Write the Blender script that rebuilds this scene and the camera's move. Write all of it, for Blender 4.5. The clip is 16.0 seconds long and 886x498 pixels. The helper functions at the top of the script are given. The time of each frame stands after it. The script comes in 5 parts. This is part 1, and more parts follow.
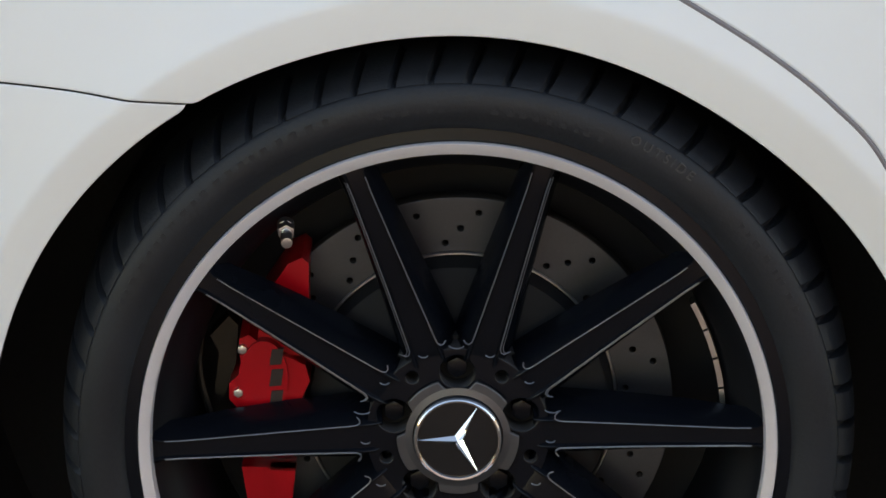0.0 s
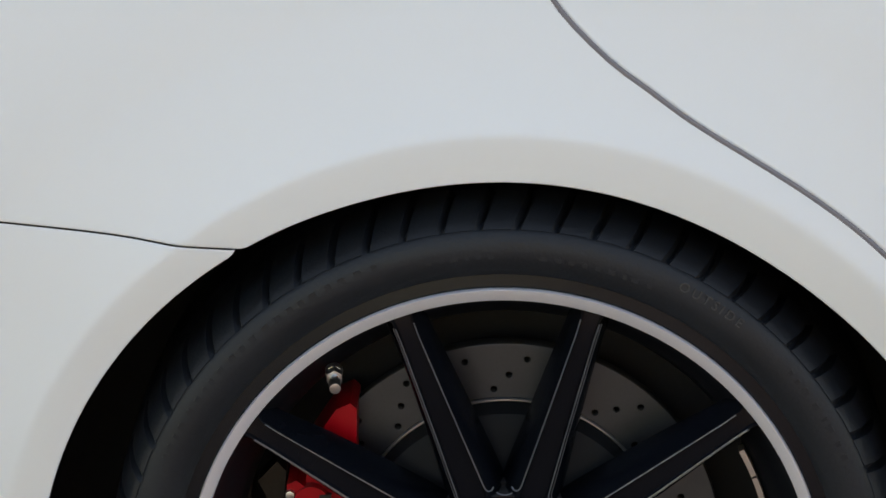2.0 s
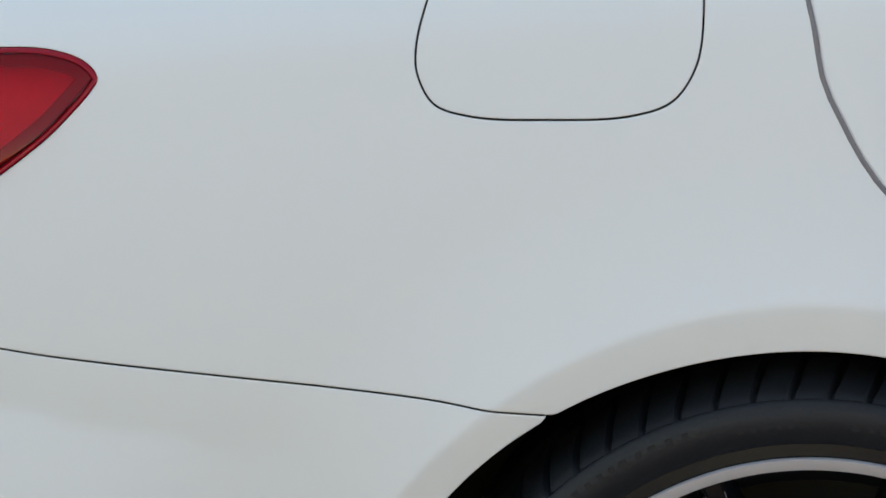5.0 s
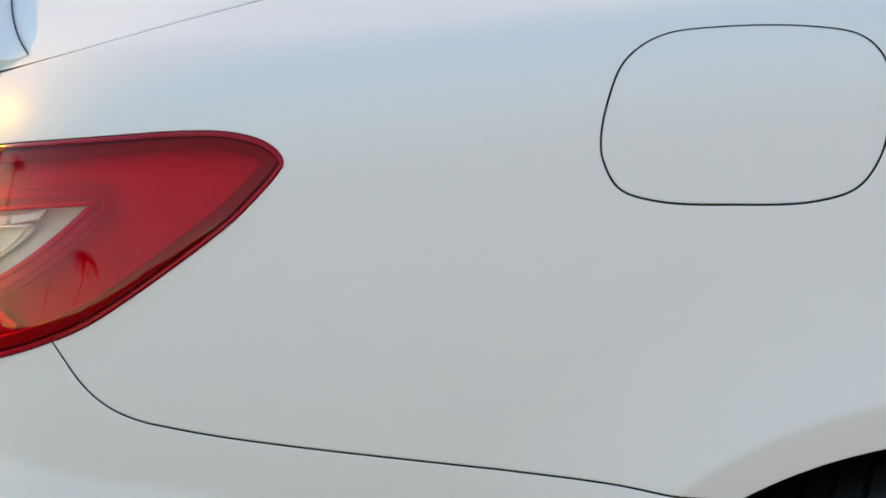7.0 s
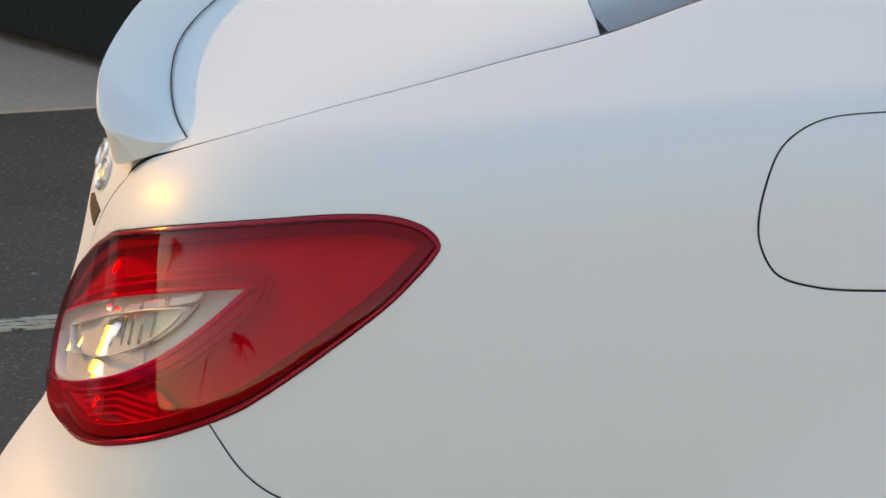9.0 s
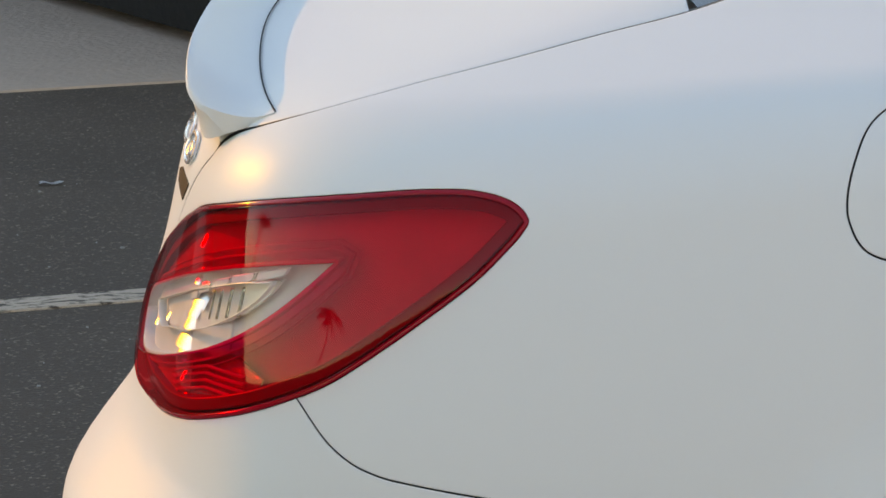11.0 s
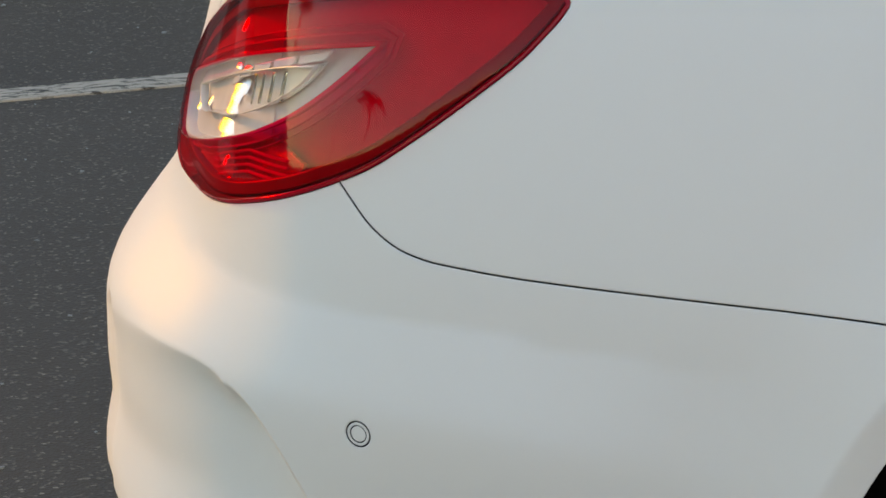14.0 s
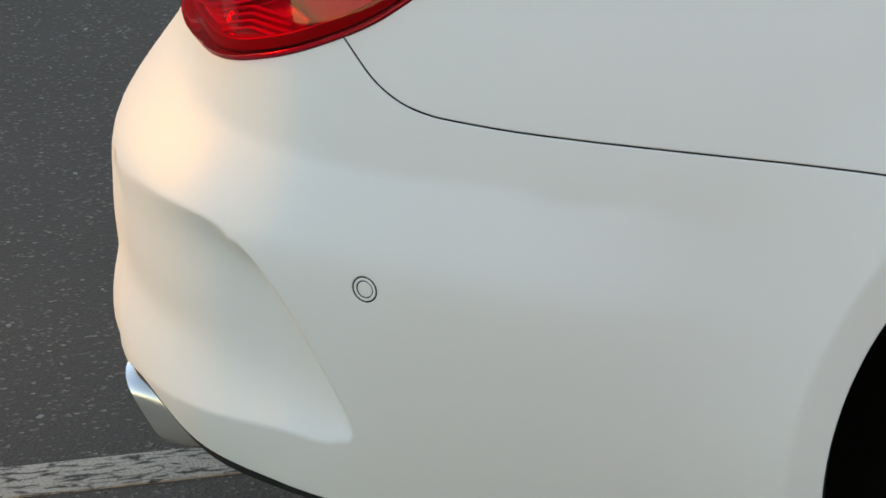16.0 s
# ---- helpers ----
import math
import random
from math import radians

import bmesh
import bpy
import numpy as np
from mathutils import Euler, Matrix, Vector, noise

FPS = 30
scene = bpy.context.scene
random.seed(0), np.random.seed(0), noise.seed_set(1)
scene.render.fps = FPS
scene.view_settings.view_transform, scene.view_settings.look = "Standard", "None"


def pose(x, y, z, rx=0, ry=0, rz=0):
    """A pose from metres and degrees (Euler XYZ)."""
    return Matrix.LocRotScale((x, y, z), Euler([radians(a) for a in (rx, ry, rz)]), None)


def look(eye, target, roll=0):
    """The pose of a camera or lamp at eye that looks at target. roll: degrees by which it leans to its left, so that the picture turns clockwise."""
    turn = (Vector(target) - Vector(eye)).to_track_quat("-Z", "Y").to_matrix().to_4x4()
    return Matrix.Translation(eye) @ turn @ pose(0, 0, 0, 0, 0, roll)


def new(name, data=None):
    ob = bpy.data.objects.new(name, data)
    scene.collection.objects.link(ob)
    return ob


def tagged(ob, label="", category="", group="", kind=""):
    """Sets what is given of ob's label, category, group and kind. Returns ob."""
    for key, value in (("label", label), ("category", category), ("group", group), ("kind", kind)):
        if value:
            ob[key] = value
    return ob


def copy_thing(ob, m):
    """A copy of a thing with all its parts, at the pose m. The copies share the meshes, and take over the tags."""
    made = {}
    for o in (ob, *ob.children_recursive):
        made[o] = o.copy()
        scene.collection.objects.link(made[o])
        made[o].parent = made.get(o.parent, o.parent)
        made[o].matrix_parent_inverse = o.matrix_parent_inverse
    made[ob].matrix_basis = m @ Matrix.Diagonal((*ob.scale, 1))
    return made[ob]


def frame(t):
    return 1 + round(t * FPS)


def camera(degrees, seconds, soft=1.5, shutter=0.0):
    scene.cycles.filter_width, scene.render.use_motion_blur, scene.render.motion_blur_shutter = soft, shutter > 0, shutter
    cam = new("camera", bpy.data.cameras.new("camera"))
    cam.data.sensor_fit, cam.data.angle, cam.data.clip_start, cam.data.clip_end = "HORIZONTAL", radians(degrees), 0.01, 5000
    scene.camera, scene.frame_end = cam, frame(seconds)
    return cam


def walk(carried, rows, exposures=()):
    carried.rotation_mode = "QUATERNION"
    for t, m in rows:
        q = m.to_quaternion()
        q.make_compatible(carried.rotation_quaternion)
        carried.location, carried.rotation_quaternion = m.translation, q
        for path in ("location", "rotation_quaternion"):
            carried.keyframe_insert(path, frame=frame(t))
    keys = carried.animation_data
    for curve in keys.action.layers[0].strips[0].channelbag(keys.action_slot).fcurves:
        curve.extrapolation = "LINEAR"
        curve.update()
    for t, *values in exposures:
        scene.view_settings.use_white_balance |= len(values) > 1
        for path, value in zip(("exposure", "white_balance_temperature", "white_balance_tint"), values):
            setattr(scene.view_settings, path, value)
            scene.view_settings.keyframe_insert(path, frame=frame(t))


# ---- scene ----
from mathutils.geometry import delaunay_2d_cdt

cam = camera(12.5, 16.0, soft=1.6)
EYE = (0.0202, -3.1268, 1.5715)
EXPOSURES = [(0, 2.86, 8250, 18), (2, 2.79, 8150, 18), (3.5, 2.75, 8050, 17), (6.3, 2.55, 7950, 15), (7, 2.53, 8000, 15), (9, 2.36, 8150, 16), (12.5, 2.37, 8100, 16), (16, 2.54, 8000, 13)]
# seconds, yaw to the left, pitch, roll
TURNS = [
    (0.0, 0.654, -18.830, 1.22),
    (0.5, 0.766, -18.356, 1.23),
    (1.0, 0.856, -17.891, 1.23),
    (1.5, 1.034, -17.363, 1.22),
    (2.0, 1.422, -16.776, 1.19),
    (2.5, 2.043, -16.190, 1.13),
    (3.0, 2.832, -15.721, 1.05),
    (3.5, 3.667, -15.331, 0.95),
    (4.0, 4.419, -15.044, 0.84),
    (4.2, 4.726, -14.953, 0.80),
    (6.3, 7.929, -13.691, 0.30),
    (6.5, 8.137, -13.602, 0.26),
    (7.0, 8.752, -13.314, 0.18),
    (7.5, 9.457, -12.910, 0.11),
    (8.0, 10.078, -12.539, 0.05),
    (8.5, 10.598, -12.274, 0.02),
    (9.0, 11.029, -12.124, -0.01),
    (9.2, 11.167, -12.099, -0.02),
    (11.3, 12.461, -12.678, -0.10),
    (11.5, 12.553, -12.860, -0.12),
    (12.0, 12.721, -13.393, -0.18),
    (12.5, 12.805, -13.955, -0.26),
    (13.0, 12.886, -14.498, -0.37),
    (13.5, 12.908, -15.027, -0.50),
    (14.0, 12.947, -15.549, -0.65),
    (14.5, 13.020, -16.045, -0.81),
    (15.0, 13.047, -16.572, -0.97),
    (15.5, 13.044, -17.095, -1.09),
    (16.0, 13.060, -17.604, -1.15),
]


def gaze(yaw, pitch, roll):
    a, b = radians(yaw), radians(pitch)
    return look(EYE, (EYE[0] - math.sin(a) * math.cos(b), EYE[1] + math.cos(a) * math.cos(b), EYE[2] + math.sin(b)), roll)


walk(cam, [(t, gaze(a, b, c)) for t, a, b, c in TURNS], exposures=EXPOSURES)

# ---- light: a low evening sun behind the car, blue sky over its shaded flank ----
SUN_AZ, SUN_EL = radians(124), radians(13.5)     # azimuth from straight out of the flank, towards the rear
SUN_DIR = Vector((-math.sin(SUN_AZ) * math.cos(SUN_EL), -math.cos(SUN_AZ) * math.cos(SUN_EL), math.sin(SUN_EL)))
world = bpy.data.worlds.new("evening_sky")
scene.world = world
world.use_nodes = True
wn = world.node_tree.nodes
wn.clear()
sky = wn.new("ShaderNodeTexSky")
sky.sky_type, sky.sun_disc = "NISHITA", False
sky.sun_elevation, sky.sun_rotation = SUN_EL, math.atan2(SUN_DIR.x, SUN_DIR.y)
sky.air_density, sky.dust_density, sky.ozone_density = 1.0, 0.0, 1.0
back = wn.new("ShaderNodeBackground")
back.inputs["Strength"].default_value = 0.075
wout = wn.new("ShaderNodeOutputWorld")
world.node_tree.links.new(sky.outputs["Color"], back.inputs["Color"])
world.node_tree.links.new(back.outputs["Background"], wout.inputs["Surface"])
sun = new("sun", bpy.data.lights.new("sun", "SUN"))
sun.data.energy, sun.data.angle, sun.data.color = 0.88, radians(0.55), (0.50, 0.236, 0.0)
sun.matrix_world = look(SUN_DIR * 50, (0, 0, 0))


# ---- body surface: u runs along the side to the rear and round the corner, v runs up the side and over the shoulder ----
CAR_Y = 0.93                      # centre line of the car, measured inwards from the flank
X0, REAR_A, REAR_N = -0.35, 0.84, 3.0
AXLE = (0.0, 0.3335)


def smooth(a, b, x):
    t = np.clip((x - a) / (b - a), 0, 1)
    return t * t * (3 - 2 * t)


def spline(xs, ys, x):
    """A smooth curve through a few knots (natural cubic)."""
    xs, ys = np.asarray(xs, float), np.asarray(ys, float)
    n, h = len(xs), np.diff(xs)
    m = np.eye(n)
    r = np.zeros(n)
    for i in range(1, n - 1):
        m[i, i - 1:i + 2] = h[i - 1], 2 * (h[i - 1] + h[i]), h[i]
        r[i] = 6 * ((ys[i + 1] - ys[i]) / h[i] - (ys[i] - ys[i - 1]) / h[i - 1])
    k = np.linalg.solve(m, r)
    x = np.asarray(x, float)
    i = np.clip(np.searchsorted(xs, x) - 1, 0, n - 2)
    p, q = (xs[i + 1] - x) / h[i], (x - xs[i]) / h[i]
    return p * ys[i] + q * ys[i + 1] + ((p**3 - p) * k[i] + (q**3 - q) * k[i + 1]) * h[i] ** 2 / 6


_s = np.linspace(0, 1, 20001)
_X = 1 - (1 - _s) ** 3
_px = np.concatenate([np.linspace(1.6, X0, 400)[:-1], X0 - REAR_A * _X])
_py = np.concatenate([np.zeros(399), CAR_Y * (1 - np.maximum(1 - _X**REAR_N, 0) ** (1 / REAR_N))])
_len = np.concatenate([[0], np.cumsum(np.hypot(np.diff(_px), np.diff(_py)))])
_len -= 1.6                       # so that u = -x along the flank
U_END = _len[-1]
_tx, _ty = np.gradient(_px, _len), np.gradient(_py, _len)


# inset of the flank and of the rear, by height
FLANK_Z = [0.15, 0.22, 0.30, 0.38, 0.46, 0.54, 0.62, 0.70, 0.78, 0.86, 0.94]
FLANK_D = [0.130, 0.070, 0.033, 0.016, 0.008, 0.003, 0.000, 0.006, 0.019, 0.037, 0.061]
REAR_Z = [0.15, 0.20, 0.24, 0.28, 0.32, 0.36, 0.40, 0.44, 0.48, 0.52, 0.545, 0.57, 0.60, 0.63, 0.66, 0.69, 0.74, 0.79, 0.84, 0.90]
REAR_D = [0.105, 0.078, 0.053, 0.0335, 0.0160, 0.0120, 0.0195, 0.0178, 0.0178, 0.0222, 0.0366, 0.0540, 0.0745, 0.0870, 0.0925, 0.0975, 0.1125, 0.1248, 0.1355, 0.1530]


def shoulder(u):
    """The height at which the flank begins to roll over, and the radius of the roll."""
    return spline([-1.6, -0.3, 0.2, 0.6, 0.9, 1.2, 2.2], [0.943, 0.943, 0.918, 0.873, 0.848, 0.838, 0.833], u), 0.14


def arch_radius(ang):
    """The wheel opening's edge, by the angle from straight up, to the rear positive."""
    return spline([-1.9, -1.16, -0.75, -0.4, 0.0, 0.37, 0.66, 0.9, 1.57, 2.2], [0.402, 0.3745, 0.3542, 0.3463, 0.3445, 0.3484, 0.358, 0.3667, 0.3858, 0.40], ang)


ARCH_C = (0.0, 0.345)


def band_width(ang):
    """Width of the flat band round the wheel opening, by the same angle."""
    return np.interp(ang, [-0.6, 0.1, 0.45, 0.75, 1.4], [0.0420, 0.0395, 0.0365, 0.0330, 0.0325])


def arch_gap(x, z):
    """How far a place on the flank lies outside the wheel opening's edge."""
    dx, dz = x - ARCH_C[0], z - ARCH_C[1]
    return np.hypot(dx, dz) - arch_radius(np.arctan2(-dx, dz))


def flare(x, z):
    g = arch_gap(x, z)
    g = np.maximum(g, -0.02)
    band = band_width(np.arctan2(ARCH_C[0] - x, z - ARCH_C[1]))
    over = 0.0018 * np.logaddexp(0, np.clip((g - band) / 0.0018, -60, 60))      # rounded crease along the band
    under = 0.0018 * np.logaddexp(0, np.clip((band - g) / 0.0018, -60, 60))
    return 0.029 * np.exp(-over / 0.080) - 0.20 * under


def body(u, v, lift=0.0):
    """The car's skin at (u, v), lift metres outside it."""
    u, v = np.asarray(u, float), np.asarray(v, float)
    uc = np.clip(u, _len[0], U_END)
    x, y = np.interp(uc, _len, _px), np.interp(uc, _len, _py)
    tx, ty = np.interp(uc, _len, _tx), np.interp(uc, _len, _ty)
    nx, ny = -ty, tx              # outward, level
    zs, rs = shoulder(u)
    w = np.clip(v - zs, 0, None)
    zf = np.minimum(v, zs)
    back = smooth(0.0, 0.85, nx * nx)
    top, first = 1.36, 0.27 + 0.02 * back        # the roll goes on from the flank's own slope
    ph = np.minimum(first + w / rs, top)
    over = np.maximum(w - rs * (top - first), 0)
    z = zf + rs * (np.sin(ph) - np.sin(first)) + over * math.cos(top)
    d = (1 - back) * spline(FLANK_Z, FLANK_D, zf) + back * spline(REAR_Z, REAR_D, zf)
    d = d + rs * (np.cos(first) - np.cos(ph)) + over * math.sin(top)
    d = d - flare(x, zf) * (1 - smooth(0.0, 0.3, back))
    d = d - bumper_form(u, v) - lift
    return np.stack([x - nx * d, y - ny * d, z], -1)


# the edge of the hollow in the bumper's corner
HOLLOW = [(1.3000, 0.5030), (1.1900, 0.5150), (1.1175, 0.5238), (1.0595, 0.5291), (0.9943, 0.5335), (0.9471, 0.5309), (0.9163, 0.5206), (0.8961, 0.5105), (0.8724, 0.4892), (0.8416, 0.4458), (0.8144, 0.3927), (0.8075, 0.3718), (0.8085, 0.3603), (0.8159, 0.3532), (0.8290, 0.3490), (0.8734, 0.3480), (0.9353, 0.3440), (1.0500, 0.3360), (1.3000, 0.3250)]
_hk = np.asarray(HOLLOW)
_ht = np.concatenate([[0], np.cumsum(np.hypot(*np.diff(_hk, axis=0).T))])
_hs = np.linspace(0, _ht[-1], 160)
HOLLOW_SMOOTH = np.stack([spline(_ht, _hk[:, 0], _hs), spline(_ht, _hk[:, 1], _hs)], -1)


def hollow(u, v):
    """How deep the bumper's corner is pressed in."""
    shape = np.broadcast(u, v).shape
    u, v = np.broadcast_to(u, shape).ravel(), np.broadcast_to(v, shape).ravel()
    out = np.zeros(len(u))
    near = np.where((u > 0.80) & (u < 1.30) & (v > 0.31) & (v < 0.54))[0]
    if len(near):
        p, q = u[near], v[near]
        side, low, top = np.full(len(p), 9.0), np.full(len(p), 9.0), np.full(len(p), 9.0)
        hit = np.zeros(len(p), bool)
        ring = HOLLOW_SMOOTH
        for (x1, y1), (x2, y2) in zip(ring, np.roll(ring, -1, 0)):
            if y1 != y2:
                hit ^= ((y1 > q) != (y2 > q)) & (p < (x2 - x1) * (q - y1) / (y2 - y1) + x1)
            k = np.clip(((p - x1) * (x2 - x1) + (q - y1) * (y2 - y1)) / max((x2 - x1) ** 2 + (y2 - y1) ** 2, 1e-12), 0, 1)
            d = np.hypot(p - x1 - k * (x2 - x1), q - y1 - k * (y2 - y1))
            if x1 > 1.25 and x2 > 1.25:
                continue
            if x1 > 0.93 and y1 > 0.42:
                np.minimum(top, d, out=top)
            elif y1 < 0.353 and x1 > 0.822:
                np.minimum(low, d, out=low)
            else:
                np.minimum(side, d, out=side)
        s = (1 - np.exp(-(side / 0.0065) ** 1.1)) * (1 - np.exp(-(top / 0.020) ** 1.3)) * (1 - np.exp(-(low / 0.034) ** 1.15))
        out[near] = np.where(hit, 0.024 * s * (1 - 0.75 * smooth(0.90, 1.22, p)), 0)
    return out.reshape(shape)


def soft_ramp(x, w):
    return w * np.logaddexp(0, np.clip(x / w, -60, 60))


def bumper_form(u, v):
    """The bumper's crease, its fuller lower half and the hollow at its corner."""
    u, v = np.asarray(u, float), np.asarray(v, float)
    crease = spline([0.2, 0.48, 0.65, 0.76, 0.88, 1.0, 1.2, 2.2], [0.485, 0.507, 0.524, 0.530, 0.533, 0.527, 0.517, 0.50], u)
    along = smooth(0.36, 0.66, u) * (1 - 0.85 * smooth(0.95, 1.2, u))
    above = 0.27 * soft_ramp(v - crease, 0.006)
    ridge = np.maximum(0.0215 - above, 0) * (1 - smooth(0.600, 0.648, v)) * (1 - 0.75 * smooth(0, 0.24, crease - v))
    return np.where(v < 0.66, along * ridge, 0) - hollow(u, v)


# ---- materials ----
def material(name, colour, rough=0.5, metal=0.0, coat=0.0, coat_rough=0.05, grain=0.0, grain_size=200.0, tint=0.0, tint_size=8.0, bump=0.0, spec=0.5, rough_var=0.0):
    """A principled surface with colour varied at two scales, varied gloss and fine relief."""
    m = bpy.data.materials.new(name)
    m.use_nodes = True
    n, l = m.node_tree.nodes, m.node_tree.links
    p = n["Principled BSDF"]
    p.inputs["Base Color"].default_value = (*colour, 1)
    p.inputs["Roughness"].default_value = rough
    p.inputs["Metallic"].default_value = metal
    p.inputs["Coat Weight"].default_value = coat
    p.inputs["Coat Roughness"].default_value = coat_rough
    p.inputs["Specular IOR Level"].default_value = spec
    if grain or tint or bump or rough_var:
        co = n.new("ShaderNodeTexCoord").outputs["Object"]
        fine = n.new("ShaderNodeTexNoise")
        fine.inputs["Scale"].default_value, fine.inputs["Detail"].default_value = grain_size, 6
        l.new(co, fine.inputs["Vector"])
        broad = n.new("ShaderNodeTexNoise")
        broad.inputs["Scale"].default_value, broad.inputs["Detail"].default_value = tint_size, 4
        l.new(co, broad.inputs["Vector"])
        a = n.new("ShaderNodeMath")
        a.operation = "MULTIPLY_ADD"
        l.new(fine.outputs["Fac"], a.inputs[0])
        a.inputs[1].default_value, a.inputs[2].default_value = 2 * grain, 1 - grain - tint
        b = n.new("ShaderNodeMath")
        b.operation = "MULTIPLY_ADD"
        l.new(broad.outputs["Fac"], b.inputs[0])
        b.inputs[1].default_value = 2 * tint
        l.new(a.outputs[0], b.inputs[2])
        v = n.new("ShaderNodeVectorMath")
        v.operation = "SCALE"
        v.inputs[0].default_value = colour
        l.new(b.outputs[0], v.inputs["Scale"])
        l.new(v.outputs["Vector"], p.inputs["Base Color"])
        if bump:
            k = n.new("ShaderNodeBump")
            k.inputs["Strength"].default_value, k.inputs["Distance"].default_value = 1.0, bump
            l.new(fine.outputs["Fac"], k.inputs["Height"])
            l.new(k.outputs["Normal"], p.inputs["Normal"])
        if rough_var:
            r = n.new("ShaderNodeMath")
            r.operation = "MULTIPLY_ADD"
            l.new(broad.outputs["Fac"], r.inputs[0])
            r.inputs[1].default_value, r.inputs[2].default_value = 2 * rough_var, rough - rough_var
            l.new(r.outputs[0], p.inputs["Roughness"])
    return m


def lens_material(name, colour, rough=0.012):
    """A moulded lamp lens: tinted see-through plastic with a glossy outside."""
    m = bpy.data.materials.new(name)
    m.use_nodes = True
    n, l = m.node_tree.nodes, m.node_tree.links
    n.remove(n["Principled BSDF"])
    t, g, f, k5, k1, x = (n.new("ShaderNode" + k) for k in ("BsdfTransparent", "BsdfGlossy", "LayerWeight", "Math", "Math", "MixShader"))
    t.inputs["Color"].default_value = (*colour, 1)
    g.inputs["Roughness"].default_value = rough
    k5.operation, k1.operation = "POWER", "MULTIPLY_ADD"
    f.inputs["Blend"].default_value = 0.5
    l.new(f.outputs["Facing"], k5.inputs[0])
    k5.inputs[1].default_value = 5.0
    l.new(k5.outputs[0], k1.inputs[0])
    k1.inputs[1].default_value, k1.inputs[2].default_value = 0.33, 0.030
    l.new(k1.outputs[0], x.inputs[0])
    l.new(t.outputs[0], x.inputs[1])
    l.new(g.outputs[0], x.inputs[2])
    l.new(x.outputs[0], n["Material Output"].inputs["Surface"])
    return m


PAINT = material("satin_white_paint", (0.80, 0.80, 0.79), 0.38, coat=0.002, coat_rough=0.16, tint=0.012, tint_size=3.0, grain=0.006, grain_size=900, spec=0.05, rough_var=0.015)
RUBBER = material("tyre_rubber", (0.0120, 0.0140, 0.0180), 0.50, spec=0.35, tint=0.5, tint_size=9, grain=0.25, grain_size=300, bump=0.0004, rough_var=0.12)
BLACK_RIM = material("satin_black_alloy", (0.0036, 0.0048, 0.0078), 0.26, spec=0.24, tint=0.2, tint_size=9, grain=0.1, grain_size=400, rough_var=0.06)
GROOVE_GREY = material("door_groove_grey", (0.20, 0.18, 0.185), 0.6, tint=0.1)
BARREL = material("barrel_black", (0.0032, 0.0042, 0.0068), 0.5, spec=0.3, tint=0.2, tint_size=9)
DARK = material("dark_cavity", (0.006, 0.006, 0.007), 0.8, tint=0.3, grain=0.3)
LINER = material("arch_liner_felt", (0.010, 0.010, 0.011), 0.9, tint=0.3, grain=0.4, grain_size=150, bump=0.001)
SILVER = material("machined_rim_lip", (0.74, 0.71, 0.735), 0.38, metal=0.45, tint=0.04, grain=0.04, grain_size=600)
CHROME = material("chrome", (0.85, 0.85, 0.86), 0.06, metal=1.0, tint=0.02, rough_var=0.02)
DISC = material("brake_disc_steel", (0.088, 0.096, 0.112), 0.42, metal=1.0, tint=0.15, tint_size=20, grain=0.08, grain_size=500, rough_var=0.08)
HAT = material("brake_hat_black", (0.0024, 0.0034, 0.0052), 0.75, tint=0.2, grain=0.2)
CALIPER = material("red_caliper_paint", (0.46, 0.003, 0.010), 0.30, spec=0.3, tint=0.08, tint_size=30, grain=0.05)
STEEL = material("dull_steel", (0.60, 0.61, 0.62), 0.3, metal=1.0, tint=0.1)
BRONZE = material("brake_bracket_metal", (0.04, 0.036, 0.032), 0.5, metal=1.0, tint=0.3, grain=0.2)
PRINT = material("dark_print", (0.02, 0.012, 0.012), 0.5)
LENS_RED = lens_material("red_lens", (0.80, 0.004, 0.075))
LENS_CLEAR = lens_material("clear_lens", (0.9, 0.88, 0.86))
LENS_EDGE = material("red_lens_edge", (0.34, 0.006, 0.020), 0.15, tint=0.15, spec=0.3)
HOUSING = material("lamp_reflector", (0.85, 0.78, 0.78), 0.4, metal=0.0, tint=0.15, tint_size=25, grain=0.1)
HOUSING_DARK = material("lamp_housing_dark", (0.33, 0.17, 0.17), 0.4, tint=0.15)
PLATE = material("satin_plated_reflector", (0.85, 0.82, 0.79), 0.3, metal=0.1, tint=0.1, tint_size=30)
CHROME_SOFT = material("vapour_plated_reflector", (0.80, 0.79, 0.78), 0.26, metal=1.0, tint=0.06, tint_size=30, bump=0.0006, grain_size=120)
GLINT = material("glint_facet_plating", (0.9, 0.88, 0.85), 0.3, metal=1.0, tint=0.05, tint_size=30)
SATIN_CHROME = material("road_dulled_chrome", (0.80, 0.79, 0.78), 0.22, metal=0.7, tint=0.08, tint_size=20)
REFLEX = material("prismatic_reflex", (0.75, 0.60, 0.60), 0.16, metal=0.6, tint=0.2, tint_size=60, bump=0.002, grain_size=420)
GLASS = material("tinted_rear_glass", (0.012, 0.013, 0.015), 0.03, coat=0.5, tint=0.1)
SHELL = material("inner_body_black", (0.01, 0.01, 0.011), 0.7, tint=0.2)


